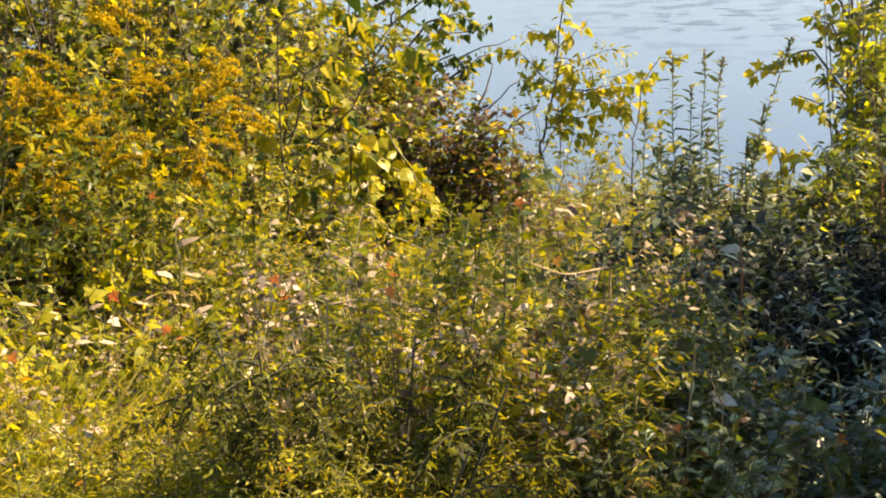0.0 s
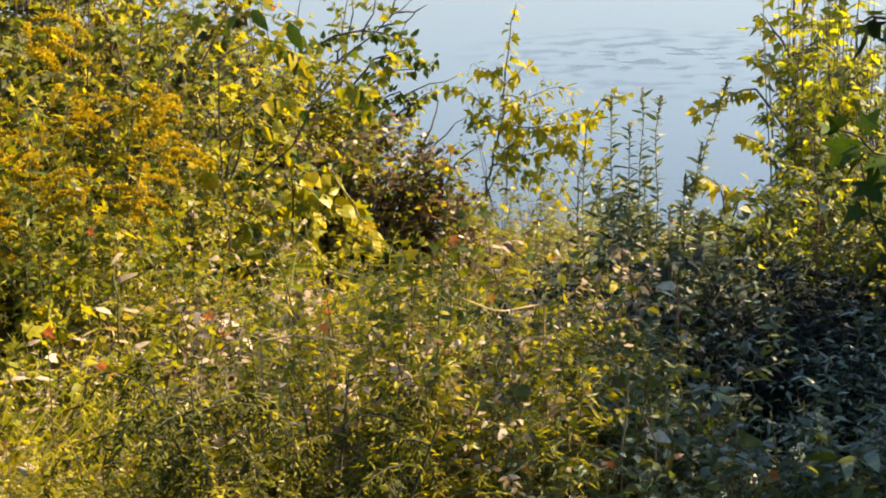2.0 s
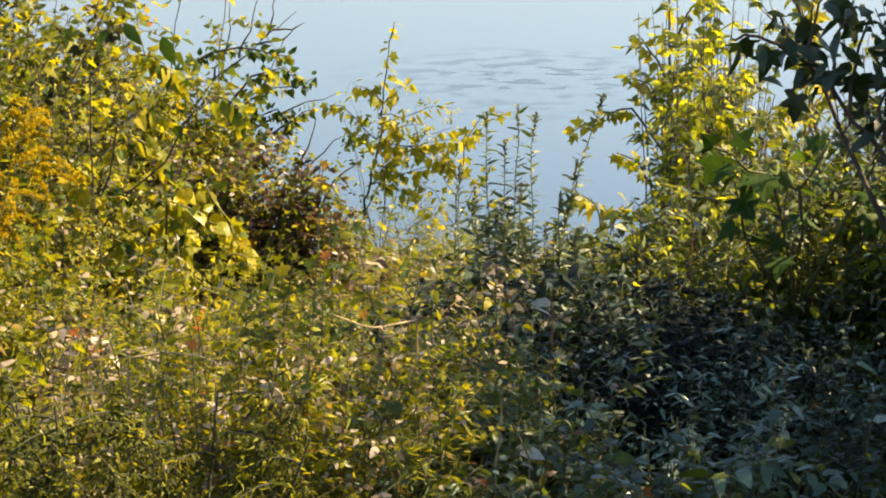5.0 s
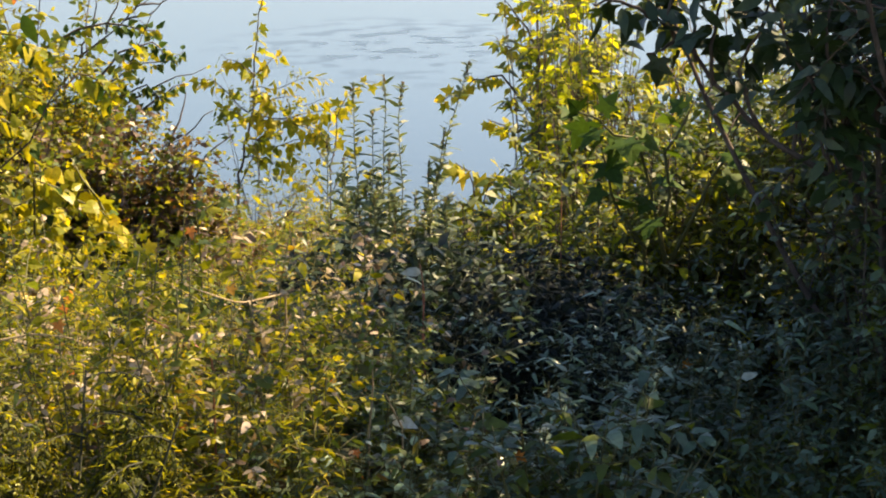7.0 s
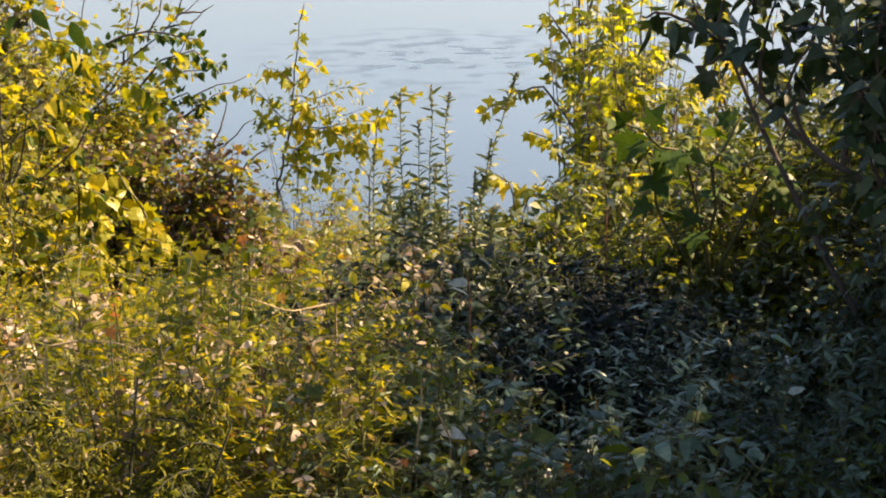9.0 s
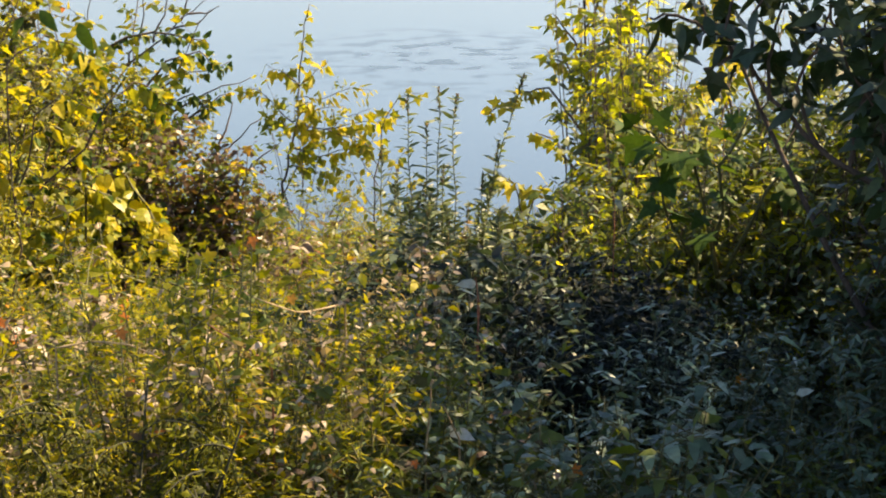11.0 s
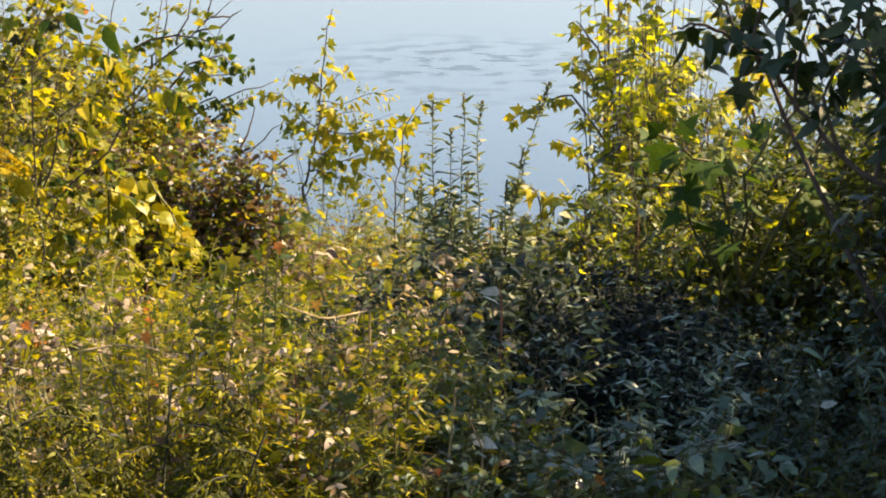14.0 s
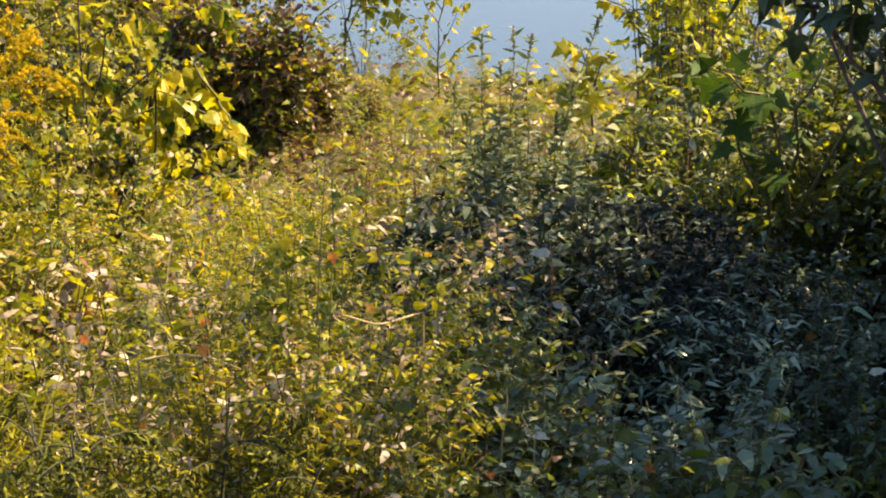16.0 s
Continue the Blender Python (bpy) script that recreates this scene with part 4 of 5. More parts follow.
for twig in ([(-2.55, 14.73, 1.41), (-2.15, 14.81, 1.83), (-1.89, 14.86, 2.07), (-1.67, 14.89, 2.24)], [(-2.11, 14.82, 1.88), (-2.02, 14.86, 2.09), (-1.96, 14.91, 2.35)], [(-1.98, 14.84, 1.98), (-1.76, 14.85, 2.03), (-1.67, 14.87, 2.13)], [(-2.3, 14.8, 1.7), (-2.2, 14.85, 2.0), (-2.18, 14.85, 2.3)], [(-1.9, 14.86, 2.05), (-1.84, 14.86, 2.22), (-1.82, 14.9, 2.4)], [(-1.85, 14.86, 2.1), (-1.7, 14.86, 2.1), (-1.6, 14.86, 2.16)], [(-2.07, 14.69, 1.3), (-1.7, 14.73, 1.5), (-1.35, 14.76, 1.62)]):
    sprig(reach, o, twig, 0.01, 0.0028, None, 0, 1, rng, name="bare_twig")
for twig in ([(-1.7, 12.85, 0.6), (-1.55, 12.82, 1.02), (-1.36, 12.86, 1.25), (-1.2, 12.89, 1.39)], [(-1.5, 12.82, 1.1), (-1.4, 12.85, 1.33), (-1.36, 12.9, 1.5)], [(-1.4, 12.85, 0.8), (-1.25, 12.86, 1.12), (-1.08, 12.88, 1.25)]):
    sprig(brown, np.array(brown.location), twig, 0.01, 0.003, None, 0, 1, rng, name="bare_twig")

# ---- vines with big yellow leaves ----
vine, o = rooted("vine", -1.5, 7.9, "climbing vine with large yellow heart-shaped leaves", "vine")
for line in ([tuple(o), (-1.5, 7.9, 1.3), (-1.42, 7.9, 1.9), (-1.35, 7.86, 1.75), (-1.34, 7.84, 1.5)], [(-1.5, 7.9, 1.3), (-1.6, 7.9, 1.7), (-1.68, 7.9, 1.95), (-1.8, 7.9, 1.98)], [(-1.45, 7.9, 1.6), (-1.25, 7.9, 1.95), (-1.14, 7.87, 1.77), (-1.07, 7.85, 1.66)], [(-1.5, 7.9, 1.2), (-1.3, 7.6, 1.6), (-1.3, 7.4, 1.85), (-1.25, 7.35, 2.05)], [(-1.6, 7.9, 1.4), (-1.8, 7.5, 1.9), (-1.85, 7.2, 2.3)], [(-1.3, 7.6, 1.6), (-1.1, 7.7, 1.5), (-1.0, 7.8, 1.3)]):
    sprig(vine, o, line, 0.009, 0.003, [VINE_LEAF, MAPLE_LEAF, VINE_LEAF], 0.085, 0.034, rng, 0.2, 1.8, STALK, "shoot")

near_vine, o = rooted("vine", -1.3, 7.0, "vine with broad yellow leaves that climbs over the weeds", "vine")
for k, line in enumerate(([tuple(o), (-1.3, 7.0, 1.5), (-1.24, 6.9, 2.06), (-1.12, 6.93, 2.01), (-1.02, 6.96, 1.94), (-0.93, 6.99, 1.84)], [(-1.6, 7.0, 1.8), (-1.57, 6.9, 2.03), (-1.45, 6.93, 2.12), (-1.35, 6.96, 2.05), (-1.32, 6.99, 1.9)], [(-1.3, 7.0, 1.5), (-1.49, 6.9, 1.85), (-1.37, 6.93, 1.94), (-1.25, 6.96, 1.99), (-1.15, 6.99, 1.93)], [(-1.2, 6.95, 1.7), (-1.1, 6.9, 1.81), (-1.0, 6.93, 1.86), (-0.91, 6.96, 1.82)], [(-1.2, 6.9, 2.04), (-1.2, 6.93, 1.93), (-1.19, 6.96, 1.78)],
                          [(-1.5, 6.9, 1.9), (-1.56, 6.9, 2.12), (-1.69, 6.93, 2.2), (-1.8, 6.96, 2.13)], [(-1.5, 6.9, 2.0), (-1.48, 6.9, 2.22), (-1.38, 6.93, 2.29), (-1.28, 6.96, 2.24), (-1.25, 6.99, 2.13)])):
    sprig(near_vine, o, line, 0.006, 0.002, [VINE_LEAF, MAPLE_LEAF, YELLOW_LEAF, GREEN_BIRCH], 0.058, 0.016, rng, 0.35 if k == 0 else 0.15, 1.3, STALK, "shoot")
broad, o = rooted("young_maple", -1.25, 6.1, "slender young maple with yellow lobed and broad green leaves", "tree", "young maples")
for k, line in enumerate(([tuple(o), (-1.3, 6.05, 2.0), (-1.31, 6.0, 2.6), (-1.19, 6.03, 2.69), (-1.09, 6.06, 2.64), (-1.04, 6.09, 2.57)], [(-1.3, 6.05, 2.1), (-1.01, 6.0, 2.46), (-0.92, 6.03, 2.54), (-0.86, 6.06, 2.52), (-0.83, 6.09, 2.45)], [(-1.3, 6.05, 2.2), (-1.23, 6.0, 2.44), (-1.14, 6.03, 2.51), (-1.06, 6.06, 2.45)])):
    sprig(broad, o, line, 0.0035, 0.0015, [MAPLE_LEAF, BIRCH_LEAF, GREEN_BIRCH], 0.055, 0.03, rng, 0.62 if k == 0 else 0.4, 1.0, name="trunk" if k == 0 else "branch")
tip = part("branch", mesh("branch", *tube(np.array([(-0.06, 0, 1.58), (0.05, 0, 1.62), (0.17, 0, 1.58)]) + (0, -0.1, 0), 0.002, 0.001, 5), BARK), broad)
for at, way, size in (((0.17, -0.1, 1.58), (0.35, -0.2, -0.9), 0.1), ((0.05, -0.1, 1.62), (0.6, -0.3, -0.7), 0.085), ((0.0, -0.1, 1.6), (-0.5, -0.3, -0.6), 0.07)):
    leaf_part(BROAD_GREEN, tip, at, way, size, (-0.3, -0.7, 0.5), "broad drooping green leaf")

# two bare-stemmed young maples among the goldenrods
for x, y, lines in ((-1.66, 6.0, ([(-1.62, 6.0, 2.19), (-1.55, 6.03, 2.42), (-1.52, 6.06, 2.55), (-1.45, 6.09, 2.66), (-1.34, 6.12, 2.78)], [(-1.56, 6.02, 2.4), (-1.42, 6.03, 2.47), (-1.28, 6.06, 2.53)])), (-1.63, 5.95, ([(-1.61, 6.0, 2.15), (-1.46, 6.03, 2.26), (-1.34, 6.06, 2.33)],))):
    slim, o = rooted("young_maple", x, y, "slender young maple with a few large yellow leaves", "tree", "young maples")
    for k, pts in enumerate(lines):
        sprig(slim, o, ([tuple(o)] if k == 0 else []) + list(pts), 0.004, 0.0015, [MAPLE_LEAF, MAPLE_LEAF], 0.058, 0.04, rng, 0.7 if k == 0 else 0.2, 0.9, name="trunk" if k == 0 else "branch")

MIXED = [MAPLE_LEAF, BIRCH_LEAF, MAPLE_LEAF]
FINE_LEAF = leaf_mesh("leaf", LANCE, ONE_MAPLE)
# ---- saplings at the water ----
sap, o = rooted("sapling", -1.31, 17.0, "slender young maple with yellow-green leaves at the water", "tree", "saplings at the lake")
sprig(sap, o, [tuple(o), (-1.3, 17.0, 0.31), (-1.25, 17.03, 0.58), (-1.19, 17.06, 0.89), (-1.16, 17.09, 1.19), (-1.13, 17.12, 1.49), (-1.1, 17.15, 1.74), (-1.05, 17.18, 2.01)], 0.014, 0.004, MIXED, 0.11, 0.05, rng, 0.35, 1.2, name="trunk")
for line in ([(-1.29, 17.0, 0.33), (-1.16, 17.03, 0.69), (-1.04, 17.06, 0.83), (-1.02, 17.09, 1.01)], [(-1.19, 17.0, 0.97), (-1.37, 17.03, 1.14), (-1.52, 17.06, 1.27), (-1.66, 17.09, 1.26)], [(-1.22, 17.0, 0.87), (-1.32, 17.03, 1.0), (-1.43, 17.06, 1.01)], [(-1.13, 17.0, 1.3), (-1.26, 17.03, 1.41), (-1.43, 17.06, 1.49)], [(-1.13, 17.0, 1.3), (-1.02, 17.03, 1.4), (-0.88, 17.06, 1.52)],
             [(-1.17, 17.0, 0.94), (-0.91, 17.03, 0.91), (-0.66, 17.06, 0.96), (-0.46, 17.09, 0.96), (-0.33, 17.12, 1.03)], [(-1.19, 17.0, 0.74), (-0.97, 17.03, 0.66), (-0.72, 17.06, 0.72), (-0.45, 17.09, 0.8)], [(-1.22, 17.0, 0.59), (-1.02, 17.03, 0.53), (-0.86, 17.06, 0.47)], [(-0.91, 17.0, 0.92), (-0.71, 17.03, 0.84), (-0.56, 17.06, 0.72)], [(-1.18, 17.05, 1.1), (-1.06, 17.0, 1.16), (-0.98, 17.0, 1.05)], [(-1.2, 17.05, 0.9), (-1.1, 16.95, 1.0), (-1.0, 16.9, 0.8)]):
    sprig(sap, o, line, 0.007, 0.002, MIXED, 0.11, 0.026, rng, 0.1, 1.2)
for line in ([(-1.15, 17.0, 1.2), (-0.91, 17.03, 1.19), (-0.71, 17.06, 1.27), (-0.5, 17.09, 1.25)], [(-1.15, 17.0, 1.05), (-0.95, 17.0, 1.1), (-0.75, 17.0, 1.12)], [(-0.91, 17.03, 0.91), (-0.7, 17.0, 1.03), (-0.5, 17.0, 1.1)]):
    sprig(sap, o, line, 0.005, 0.002, FINE_LEAF, 0.1, 0.018, rng, 0.1, 0.5)
fill = bush(260, 1.5, 0.5, [LEAF_MAPLE, LEAF_LIME, LEAF_GREEN], OVATE, 0.075, 5, 8, 0.04, low=0.15, stem_r=0.005).make("shore_shrub", "airy young shrub with small yellow-green leaves at the water", "shrub", "shrubs at the lake", 0.7)
set_down(fill, -1.15, 16.9, 0.5, 0.95)
set_down(copy_thing(fill, Matrix.Identity(4)), -0.72, 16.7, 2.5, 0.45)
hook, o = rooted("sapling", -0.43, 15.2, "thin sapling with a bent tip at the water", "tree", "saplings at the lake")
sprig(hook, o, [tuple(o), (-0.43, 15.16, 0.47), (-0.39, 15.24, 0.89), (-0.34, 15.3, 1.22), (-0.22, 15.34, 1.4), (-0.04, 15.34, 1.42)], 0.008, 0.002, MAPLE_LEAF, 0.1, 0.07, rng, 0.4, 0.9, name="trunk")
sprig(hook, o, [(-0.39, 15.24, 0.85), (-0.5, 15.24, 1.05), (-0.62, 15.24, 1.1)], 0.005, 0.002, MAPLE_LEAF, 0.1, 0.05, rng, 0.1, 0.9)

for line in ([(-0.42, 15.16, 0.5), (-0.6, 15.2, 0.8), (-0.75, 15.2, 0.9)], [(-0.4, 15.2, 0.7), (-0.55, 15.2, 0.95), (-0.5, 15.2, 1.15)], [(-0.42, 15.2, 0.55), (-0.28, 15.2, 0.85), (-0.15, 15.2, 1.0)], [(-0.42, 15.2, 0.4), (-0.2, 15.2, 0.6), (-0.02, 15.2, 0.75)], [(-0.43, 15.2, 0.45), (-0.62, 15.3, 0.6), (-0.85, 15.3, 0.7)]):
    sprig(hook, o, line, 0.004, 0.0015, BIRCH_LEAF, 0.07, 0.022, rng, 0.1, 0.9)

# ---- shrubs towards the right ----
willow = [(bush(270 + k, 1.9, 0.2, [LEAF_LIME, LEAF_LIME, LEAF_LIME, LEAF_GREEN, LEAF_SAGE], (LANCE, OVATE)[k], (0.07, 0.056)[k], 9, 13, (0.021, 0.021)[k], low=0.03, stem_r=0.005, rise=0.12, wander=0.04).make("willow_shrub", "sunlit shrub with narrow yellow-green leaves", "shrub", "shrubs on the bank", 0.5), 1.9) for k in range(2)]
scatter(willow, 10, (0.64, 0.8), (6.6, 7.6), lambda x, y: 2.84 + 0.1 * math.sin(9 * x), 13, 0.09)
scatter(again(willow), 4, (0.5, 0.8), (6.3, 7.0), lambda x, y: 1.95, 24, 0.14)
low_willow = [(bush(274 + k, 1.0, 0.26, [LEAF_GREEN, LEAF_LIME, LEAF_GREEN, LEAF_SAGE], (LANCE, OVATE)[k], 0.06, 8, 12, 0.018, low=0.05, stem_r=0.005, rise=0.1, wander=0.04).make("willow_shrub", "low green shrub with narrow leaves and a few yellow tips", "shrub", "shrubs on the bank", 0.5), 1.0) for k in range(2)]
scatter(low_willow, 9, (0.28, 0.54), (6.0, 6.5), lambda x, y: 2.16 + 0.06 * math.sin(15 * x), 275, 0.09, 0.08)
maple, o = rooted("young_maple", 0.92, 11.0, "young maple with bright yellow lobed leaves", "tree", "young maples")
sprig(maple, o, [tuple(o), (0.9, 10.9, 0.98), (0.91, 10.95, 1.55), (0.91, 11.01, 2.19), (0.91, 11.1, 2.7)], 0.018, 0.005, MIXED, 0.08, 0.035, rng, 0.3, 1.1, name="trunk")
for line in ([(0.89, 10.92, 1.71), (0.7, 10.97, 1.96), (0.54, 10.96, 1.94), (0.36, 10.94, 1.82)], [(0.91, 11.0, 2.12), (1.09, 11.03, 2.31), (1.19, 11.06, 2.44)], [(0.91, 10.99, 2.09), (0.8, 11.03, 2.28), (0.72, 11.05, 2.38)], [(0.91, 11.0, 1.6), (1.1, 11.0, 1.9), (1.3, 11.0, 2.0)], [(0.9, 11.0, 1.4), (0.75, 11.0, 1.65), (0.62, 11.0, 1.7)], [(0.91, 11.0, 1.9), (0.8, 10.95, 2.1), (0.68, 10.95, 2.15)], [(0.91, 11.0, 2.3), (1.0, 11.0, 2.5), (1.1, 11.0, 2.62)]):
    sprig(maple, o, line, 0.009, 0.003, MIXED, 0.075, 0.02, rng, 0.1, 1.1)
set_down(copy_thing(maple, Matrix.Identity(4)), 1.75, 11.4, 1.1, 1.05)
set_down(copy_thing(maple, Matrix.Identity(4)), 1.35, 9.4, 2.5, 0.7)
low_maple, o = rooted("young_maple", 0.6, 11.1, "small young maple with yellow leaves low over the shore", "tree", "young maples")
sprig(low_maple, o, [tuple(o), (0.58, 11.0, 0.97), (0.56, 11.02, 1.2), (0.51, 11.06, 1.39), (0.43, 11.07, 1.44)], 0.009, 0.003, MAPLE_LEAF, 0.11, 0.04, rng, 0.3, 0.9, name="trunk")
sprig(low_maple, o, [(0.57, 11.02, 1.1), (0.63, 11.05, 1.32), (0.7, 11.06, 1.38)], 0.006, 0.003, MAPLE_LEAF, 0.11, 0.04, rng, 0.1, 0.9)
sprig(low_maple, o, [(0.57, 11.02, 0.8), (0.47, 11.05, 1.1), (0.42, 11.06, 1.2)], 0.006, 0.003, MAPLE_LEAF, 0.11, 0.04, rng, 0.1, 0.9)
green = [(bush(290 + k, 1.3, 0.5, [LEAF_GREEN, LEAF_LIME, LEAF_SAGE, LEAF_GREEN, LEAF_SAGE], (LANCE, OVATE)[k], 0.062, 8, 13, 0.017, low=0.03, stem_r=0.006).make("green_shrub", "green leafy shrub half in the shade", "shrub", "shrubs on the bank", 0.4, (0, -0.15, 1)), 1.3) for k in range(2)]
scatter(green, 19, (0.62, 1.7), (5.5, 6.3), lambda x, y: 2.3 + 0.5 * max(0, x - 0.7), 14, 0.16)
scatter(again(green), 8, (0.95, 1.5), (6.4, 7.2), lambda x, y: 2.36, 31, 0.18)
deep = [(bush(295 + k, 1.5, 0.5, [LEAF_SAGE, LEAF_SKYLIT, LEAF_GREEN], (OVATE, LANCE)[k], 0.07, 9, 12, 0.028, low=0.03, stem_r=0.007).make("dark_shrub", "dark green shrub deep in the shade", "shrub", "dark shrubs", 0.5), 1.5) for k in range(2)]
scatter(deep, 6, (1.25, 2.0), (4.3, 5.3), lambda x, y: 2.5 + 0.3 * (x - 1.2), 25, 0.22)


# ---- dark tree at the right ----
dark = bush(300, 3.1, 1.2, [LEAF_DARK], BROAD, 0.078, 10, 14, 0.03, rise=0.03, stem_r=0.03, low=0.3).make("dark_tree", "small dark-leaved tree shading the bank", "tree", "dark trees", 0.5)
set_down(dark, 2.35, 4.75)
# Copies mostly out of view, added to throw shade on the bank
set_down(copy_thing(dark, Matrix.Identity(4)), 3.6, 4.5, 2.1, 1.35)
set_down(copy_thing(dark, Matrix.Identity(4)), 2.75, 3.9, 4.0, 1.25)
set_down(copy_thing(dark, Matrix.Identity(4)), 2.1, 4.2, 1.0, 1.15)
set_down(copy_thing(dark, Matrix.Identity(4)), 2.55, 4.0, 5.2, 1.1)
o = np.array(dark.location)
DARK_MAPLE = leaf_mesh("leaf", LOBED, ONE_DARK)
BIG_DARK = [DARK_LEAF, DARK_MAPLE, DARK_LEAF]
sprig(dark, o, [(2.3, 5.0, 1.7), (1.7, 4.7, 2.1), (1.3, 4.6, 2.32), (1.03, 4.6, 2.48), (0.96, 4.63, 2.53), (0.85, 4.66, 2.64), (0.77, 4.69, 2.74), (0.69, 4.72, 2.82), (0.67, 4.75, 2.9)], 0.011, 0.003, BIG_DARK, 0.075, 0.03, rng, 0.72, 0.8)
for line in ([(0.75, 4.67, 2.75), (0.73, 4.66, 2.8), (0.74, 4.66, 2.87), (0.77, 4.69, 2.95)], [(0.7, 4.7, 2.8), (0.66, 4.68, 2.83), (0.59, 4.66, 2.85), (0.55, 4.69, 2.84)], [(0.84, 4.66, 2.64), (0.83, 4.63, 2.74), (0.85, 4.66, 2.82), (0.88, 4.69, 2.9)], [(0.96, 4.63, 2.53), (0.9, 4.63, 2.68), (0.95, 4.66, 2.76), (0.99, 4.69, 2.86)], [(0.75, 4.68, 2.75), (0.72, 4.66, 2.73), (0.68, 4.66, 2.72)], [(1.03, 4.6, 2.48), (1.04, 4.6, 2.6), (1.08, 4.6, 2.72), (1.06, 4.6, 2.85)], [(0.8, 4.66, 2.7), (0.78, 4.6, 2.82), (0.82, 4.58, 2.94)], [(1.2, 4.6, 2.38), (1.16, 4.6, 2.55), (1.18, 4.6, 2.75), (1.15, 4.6, 2.95)], [(1.2, 4.6, 2.4), (1.12, 4.55, 2.62), (1.08, 4.5, 2.8), (1.1, 4.5, 2.98)], [(1.3, 4.6, 2.4), (1.25, 4.55, 2.6), (1.27, 4.5, 2.8), (1.24, 4.5, 3.0)], [(1.12, 4.55, 2.62), (1.0, 4.5, 2.72), (0.95, 4.5, 2.85), (0.97, 4.5, 2.98)], [(1.25, 4.55, 2.6), (1.17, 4.5, 2.68), (1.12, 4.5, 2.7)]):
    sprig(dark, o, line, 0.006, 0.003, BIG_DARK, 0.08, 0.015, rng, 0.2, 0.8)
for k in range(16):
    x, z = rng.uniform(1.1, 1.42), rng.uniform(2.3, 2.75)
    sprig(dark, o, [(x, 4.6, z), (x - 0.04, 4.58, z + 0.1), (x - 0.03 + rng.normal(0, 0.05), 4.55, z + 0.24)], 0.005, 0.002, BIG_DARK, 0.08, 0.026, rng, 0.1, 0.7)
crown = [(bush(305, 1.9, 0.6, [LEAF_DARK], BROAD, 0.06, 9, 13, 0.026, low=0.15, stem_r=0.012).make("dark_tree", "young dark-leaved tree in the shade", "tree", "dark trees", 0.5), 1.9)]
scatter(crown, 5, (1.4, 1.95), (4.65, 5.05), lambda x, y: 3.6, 28, 0.17, 0.08)
leafy, o = rooted("vine", 0.85, 5.5, "shaded vine with large dark green lobed leaves", "vine")
for line in ([tuple(o), (0.85, 5.45, 2.0), (0.74, 5.3, 2.42), (0.56, 5.3, 2.5)], [(0.85, 5.45, 2.0), (0.82, 5.3, 2.38), (0.9, 5.3, 2.52)], [(0.85, 5.5, 1.9), (0.7, 5.35, 2.2), (0.64, 5.3, 2.4)], [(0.85, 5.45, 2.0), (0.95, 5.3, 2.3), (1.03, 5.3, 2.46)]):
    sprig(leafy, o, line, 0.007, 0.003, DARK_LOBED, 0.1, 0.055, rng, 0.45, 0.6, STALK, "shoot")

# ---- thin stalks with one or two showy leaves ----
def leaf_stalk(x, y, z, me, size, way, label, leaf_label, second=None, stalk=STALK):
    """A thin stalk out of the weeds that carries a leaf or two at the given height."""
    thing, o = rooted("stray_stalk", x, y, label, "wild plant", "single stalks")
    r = np.random.default_rng(int(1000 * (x + 5) + 100 * z))
    line = np.array([(r.normal(0, 0.015), r.normal(0, 0.015), 0), (r.normal(0, 0.02), r.normal(0, 0.02), (z - o[2]) * 0.5), (0, 0, z - o[2])])
    fine = np.array([line[0] + (line[1] - line[0]) * k / 3 for k in range(3)] + [line[1] + (line[2] - line[1]) * k / 3 for k in range(4)])
    stem = part("stem", mesh("stem", *tube(fine, 0.0025, 0.001, 5), stalk), thing)
    leaf_part(me, stem, fine[-1], way, size, (0, -0.9, 0.5), leaf_label)
    if second:
        leaf_part(me, stem, fine[-2], second, size * 0.85, (0, -0.7, 0.7), leaf_label)
    for k in range(5):
        at, d = along(fine, 0.45 + 0.1 * k)
        a = r.uniform(0, 6.28)
        leaf_part(STALK_LEAF, stem, at, (math.cos(a), math.sin(a), 0.1), 0.035)


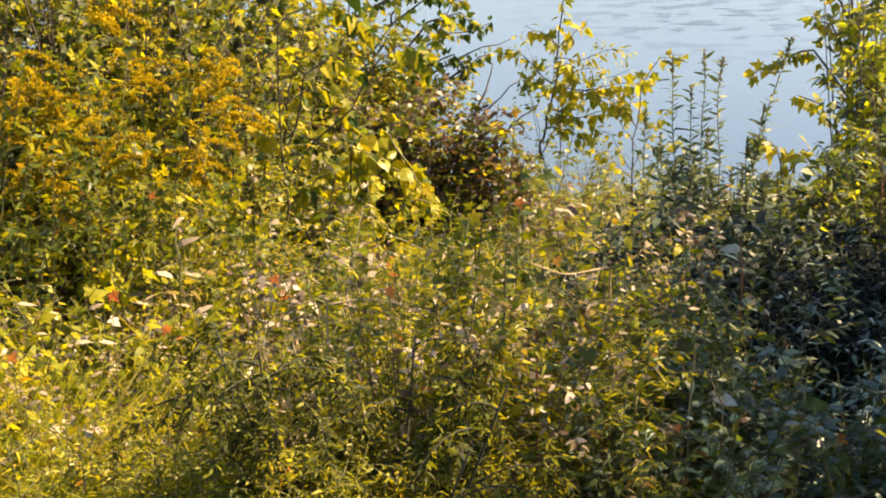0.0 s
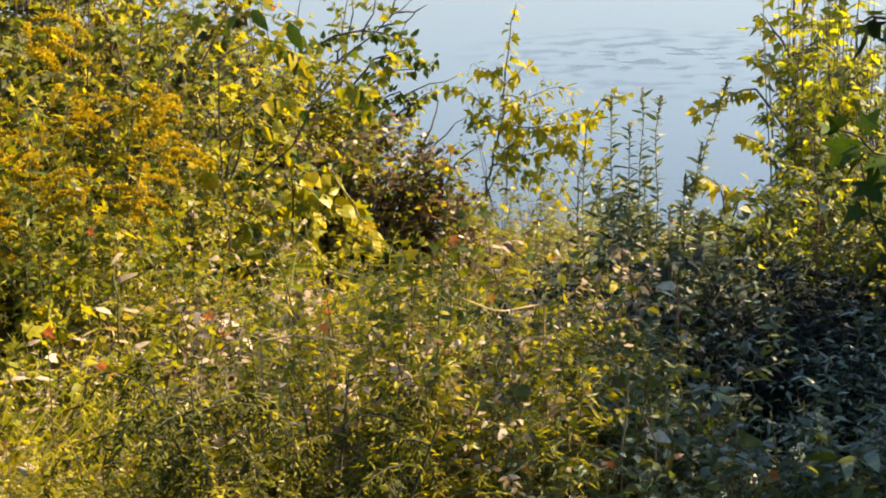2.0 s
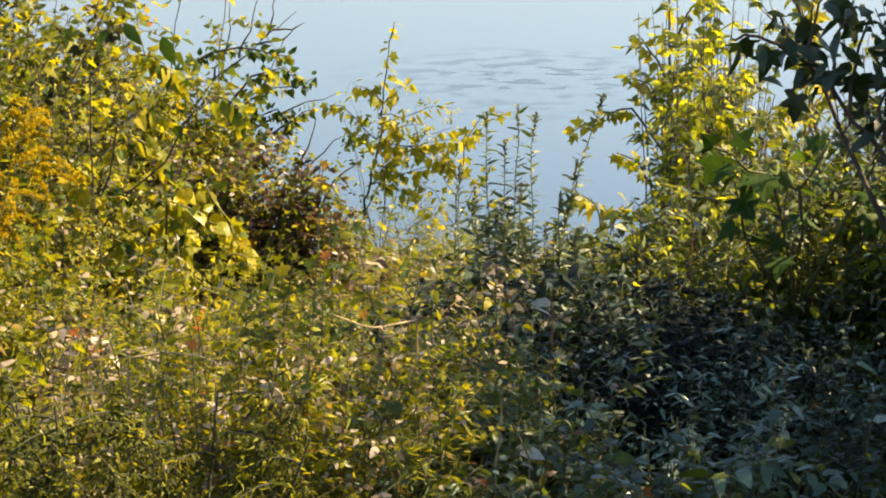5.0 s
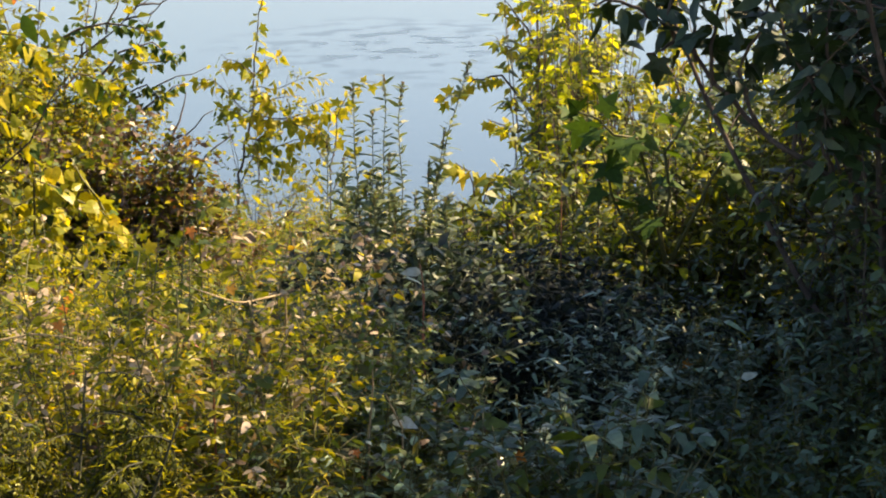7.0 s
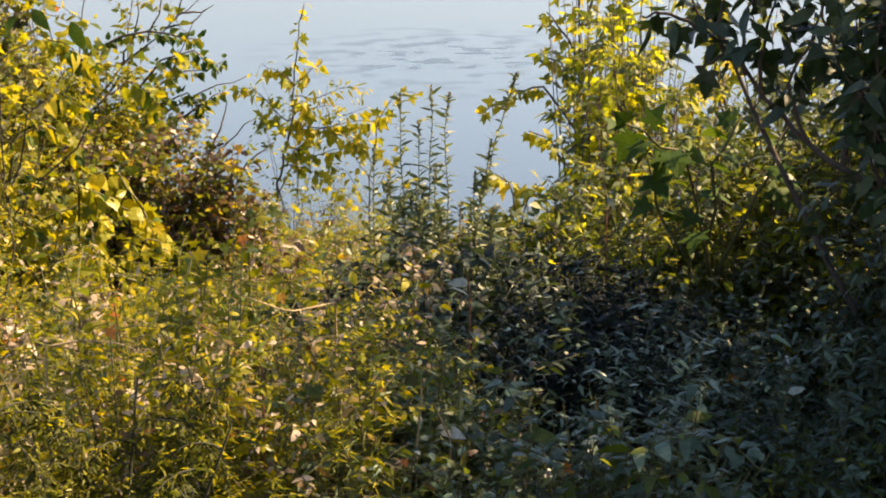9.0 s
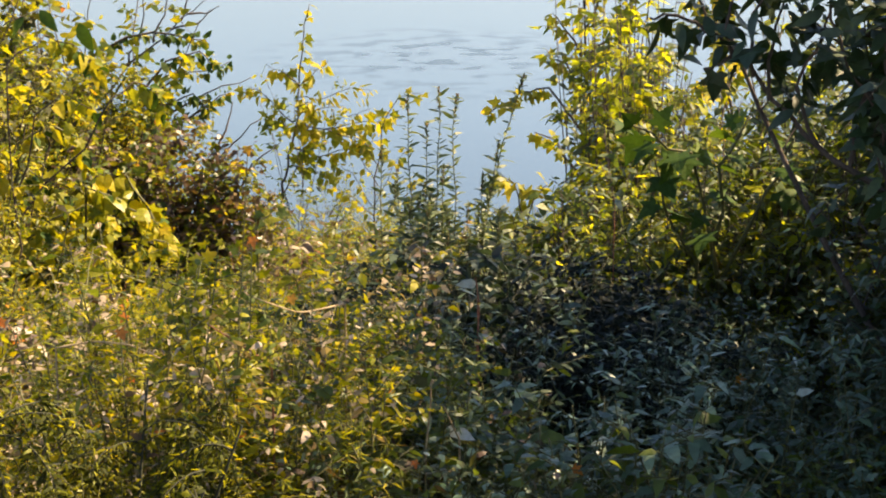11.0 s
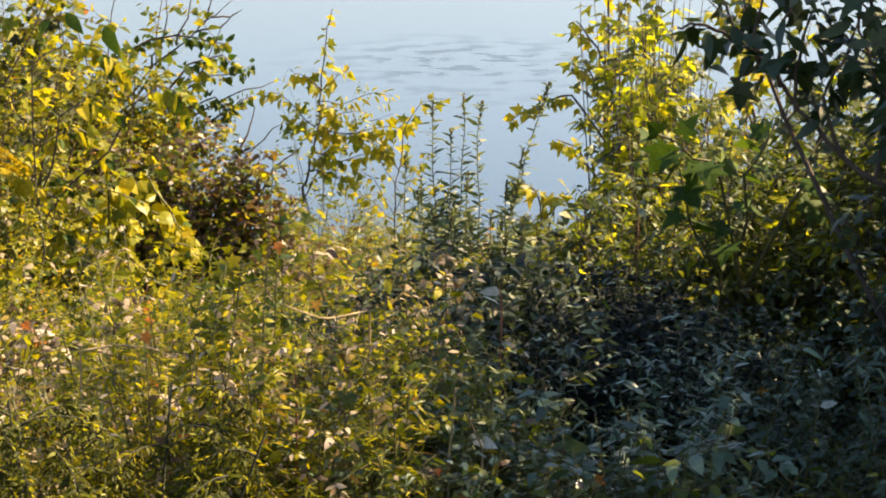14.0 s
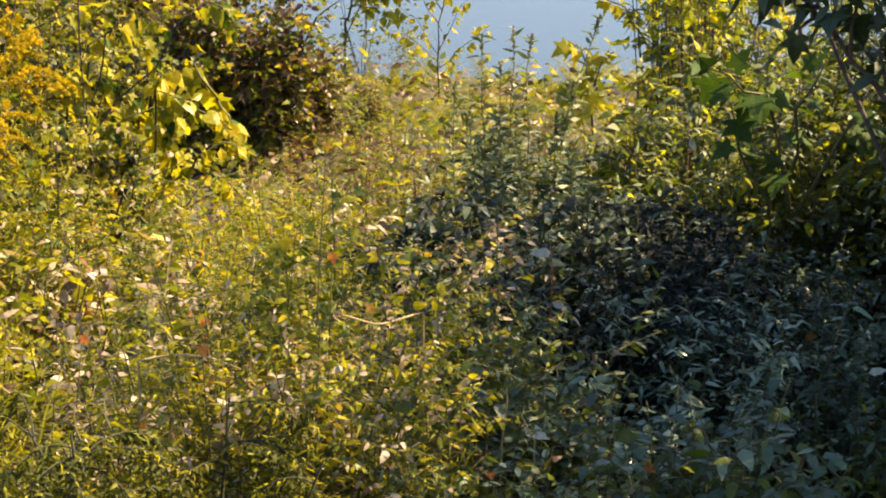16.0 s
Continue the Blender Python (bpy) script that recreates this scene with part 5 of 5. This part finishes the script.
STALK_LEAF = leaf_mesh("leaf", LANCE, ONE_MAPLE)
for x, y, z, me, size, way, second, what in [
        (-0.35, 3.76, 2.66, ORANGE_LEAF, 0.02, (0.1, -0.3, -1), None, "orange-red"), (-0.25, 3.48, 2.42, ORANGE_LEAF, 0.022, (0.3, -0.5, -0.8), None, "orange-red"),
        (-0.56, 3.5, 2.38, ORANGE_LEAF, 0.02, (-0.5, -0.5, -0.6), (0.7, -0.4, -0.3), "orange-red"), (-0.75, 3.29, 2.42, ORANGE_LEAF, 0.02, (0.6, -0.5, -0.5), None, "orange-red"),
        (-1.48, 5.05, 2.23, ORANGE_LEAF, 0.024, (0.8, -0.4, -0.3), None, "orange-red"), (0.79, 4.72, 1.92, ORANGE_LEAF, 0.028, (0.7, -0.5, 0.2), None, "orange-red"),
        (-0.54, 3.3, 2.4, ORANGE_LEAF, 0.024, (0.4, -0.5, -0.7), None, "orange-red"), (-0.31, 3.38, 2.55, ORANGE_LEAF, 0.022, (0.2, -0.5, -0.8), None, "orange-red"), (-0.64, 3.25, 2.27, ORANGE_LEAF, 0.018, (-0.3, -0.6, -0.7), None, "orange-red"),
        (-0.47, 3.25, 2.23, ORANGE_LEAF, 0.02, (0.5, -0.5, -0.6), None, "orange-red"), (-0.23, 3.3, 2.27, ORANGE_LEAF, 0.022, (0.1, -0.4, -0.9), None, "orange-red"), (0.29, 3.62, 2.04, ORANGE_LEAF, 0.026, (0.6, -0.5, -0.3), None, "orange-red"),
        (-1.26, 3.95, 2.22, ORANGE_LEAF, 0.03, (0.6, -0.5, -0.4), None, "orange-red"), (-1.12, 3.9, 2.16, ORANGE_LEAF, 0.026, (-0.4, -0.5, -0.6), None, "orange-red"), (-1.48, 3.9, 2.09, ORANGE_LEAF, 0.03, (0.5, -0.6, -0.3), None, "orange-red"), (-1.2, 3.8, 1.9, ORANGE_LEAF, 0.024, (0.2, -0.5, -0.8), None, "orange-red"),
        (-0.02, 3.35, 2.14, ORANGE_LEAF, 0.016, (0.2, -0.6, -0.8), None, "orange-red"), (-0.33, 3.33, 2.2, ORANGE_LEAF, 0.018, (-0.4, -0.5, -0.8), None, "orange-red"),
        (-0.2, 3.38, 2.34, YELLOW_LEAF, 0.03, (0.15, -0.25, -1), None, "bright yellow"), (-0.09, 3.36, 2.2, YELLOW_LEAF, 0.03, (0.1, -0.3, 0.9), (0.9, -0.3, -0.3), "bright yellow"),
        (-0.12, 3.5, 2.46, YELLOW_LEAF, 0.03, (0.3, -0.4, -0.9), (-0.8, -0.3, -0.3), "bright yellow"), (0.04, 3.6, 2.13, PALE_LEAF, 0.06, (0.9, -0.4, -0.25), (-0.9, -0.3, 0.15), "shiny pale"),
        (0.12, 4.36, 2.25, PALE_LEAF, 0.05, (-0.9, -0.3, 0.1), (0.9, -0.3, -0.2), "pale pinkish"), (0.53, 5.3, 2.29, PALE_LEAF, 0.04, (0.5, -0.4, -0.7), None, "pale pinkish"),
        (-1.34, 3.96, 1.9, PALE_LEAF, 0.035, (0.6, -0.5, -0.5), (-0.5, -0.6, -0.3), "white"), (-1.12, 4.3, 2.0, PALE_LEAF, 0.035, (0.9, -0.3, -0.3), None, "white"),
        (0.42, 3.75, 2.02, PALE_LEAF, 0.05, (0.7, -0.6, -0.2), (-0.8, -0.4, 0.0), "shiny pale"), (0.83, 4.15, 2.04, PALE_LEAF, 0.04, (0.9, -0.3, 0.35), None, "shiny pale")]:
    leaf_stalk(x, y, z, me, size, way, f"thin stalk with {what} leaves among the weeds", f"{what} leaf", second, RED_STALK if what == "pale pinkish" else STALK)


# ---- dry sticks and fallen stalks caught in the weeds ----
def dry_stick(points, r, mat, label):
    """A thin bent stalk that leans through the weeds, down to its root."""
    p = np.array(points, float)
    s, n = np.linspace(0, len(p) - 1, 4 * len(p)), np.arange(len(p))
    q = np.stack([np.interp(s, n, p[:, k]) for k in range(3)], 1)
    q[1:-1] = (q[:-2] + q[1:-1] * 2 + q[2:]) / 4
    foot = np.array((*p[0][:2], ground_height(*p[0][:2]) - 0.02))
    q = np.vstack([foot[None], foot[None] * 0.5 + q[:1] * 0.5, q])
    stick = tagged(new("dry_stalk", mesh("dry_stalk", *tube(q - foot, r, r * 0.5, 6), mat)), label, "dry stalk", "dry stalks in the weeds")
    stick.location = tuple(foot)


for points, mat in (([(-0.66, 3.33, 2.36), (-0.59, 3.34, 2.37), (-0.53, 3.35, 2.36), (-0.48, 3.37, 2.33)], DRY), ([(-0.25, 3.28, 2.05), (-0.3, 3.27, 2.1), (-0.36, 3.26, 2.18)], DRY), ([(-0.28, 3.4, 2.28), (-0.28, 3.38, 2.31), (-0.32, 3.36, 2.35), (-0.39, 3.34, 2.4)], RED_STALK),
                    ([(0.0, 3.55, 2.1), (0.01, 3.53, 2.2), (0.01, 3.52, 2.26)], DRY), ([(0.065, 3.55, 2.12), (0.05, 3.52, 2.16), (0.035, 3.5, 2.2)], DRY), ([(-0.15, 3.5, 2.4), (-0.23, 3.42, 2.4), (-0.31, 3.38, 2.44)], DRY),
                    ([(-1.0, 3.9, 2.02), (-1.06, 3.86, 2.1), (-1.13, 3.84, 2.12)], DRY), ([(0.12, 4.38, 2.1), (0.125, 4.36, 2.2), (0.115, 4.34, 2.27)], RED_STALK)):
    dry_stick(points, 0.0024, mat, "bent pale dry stalk among the weeds" if mat is DRY else "thin reddish stalk among the weeds")
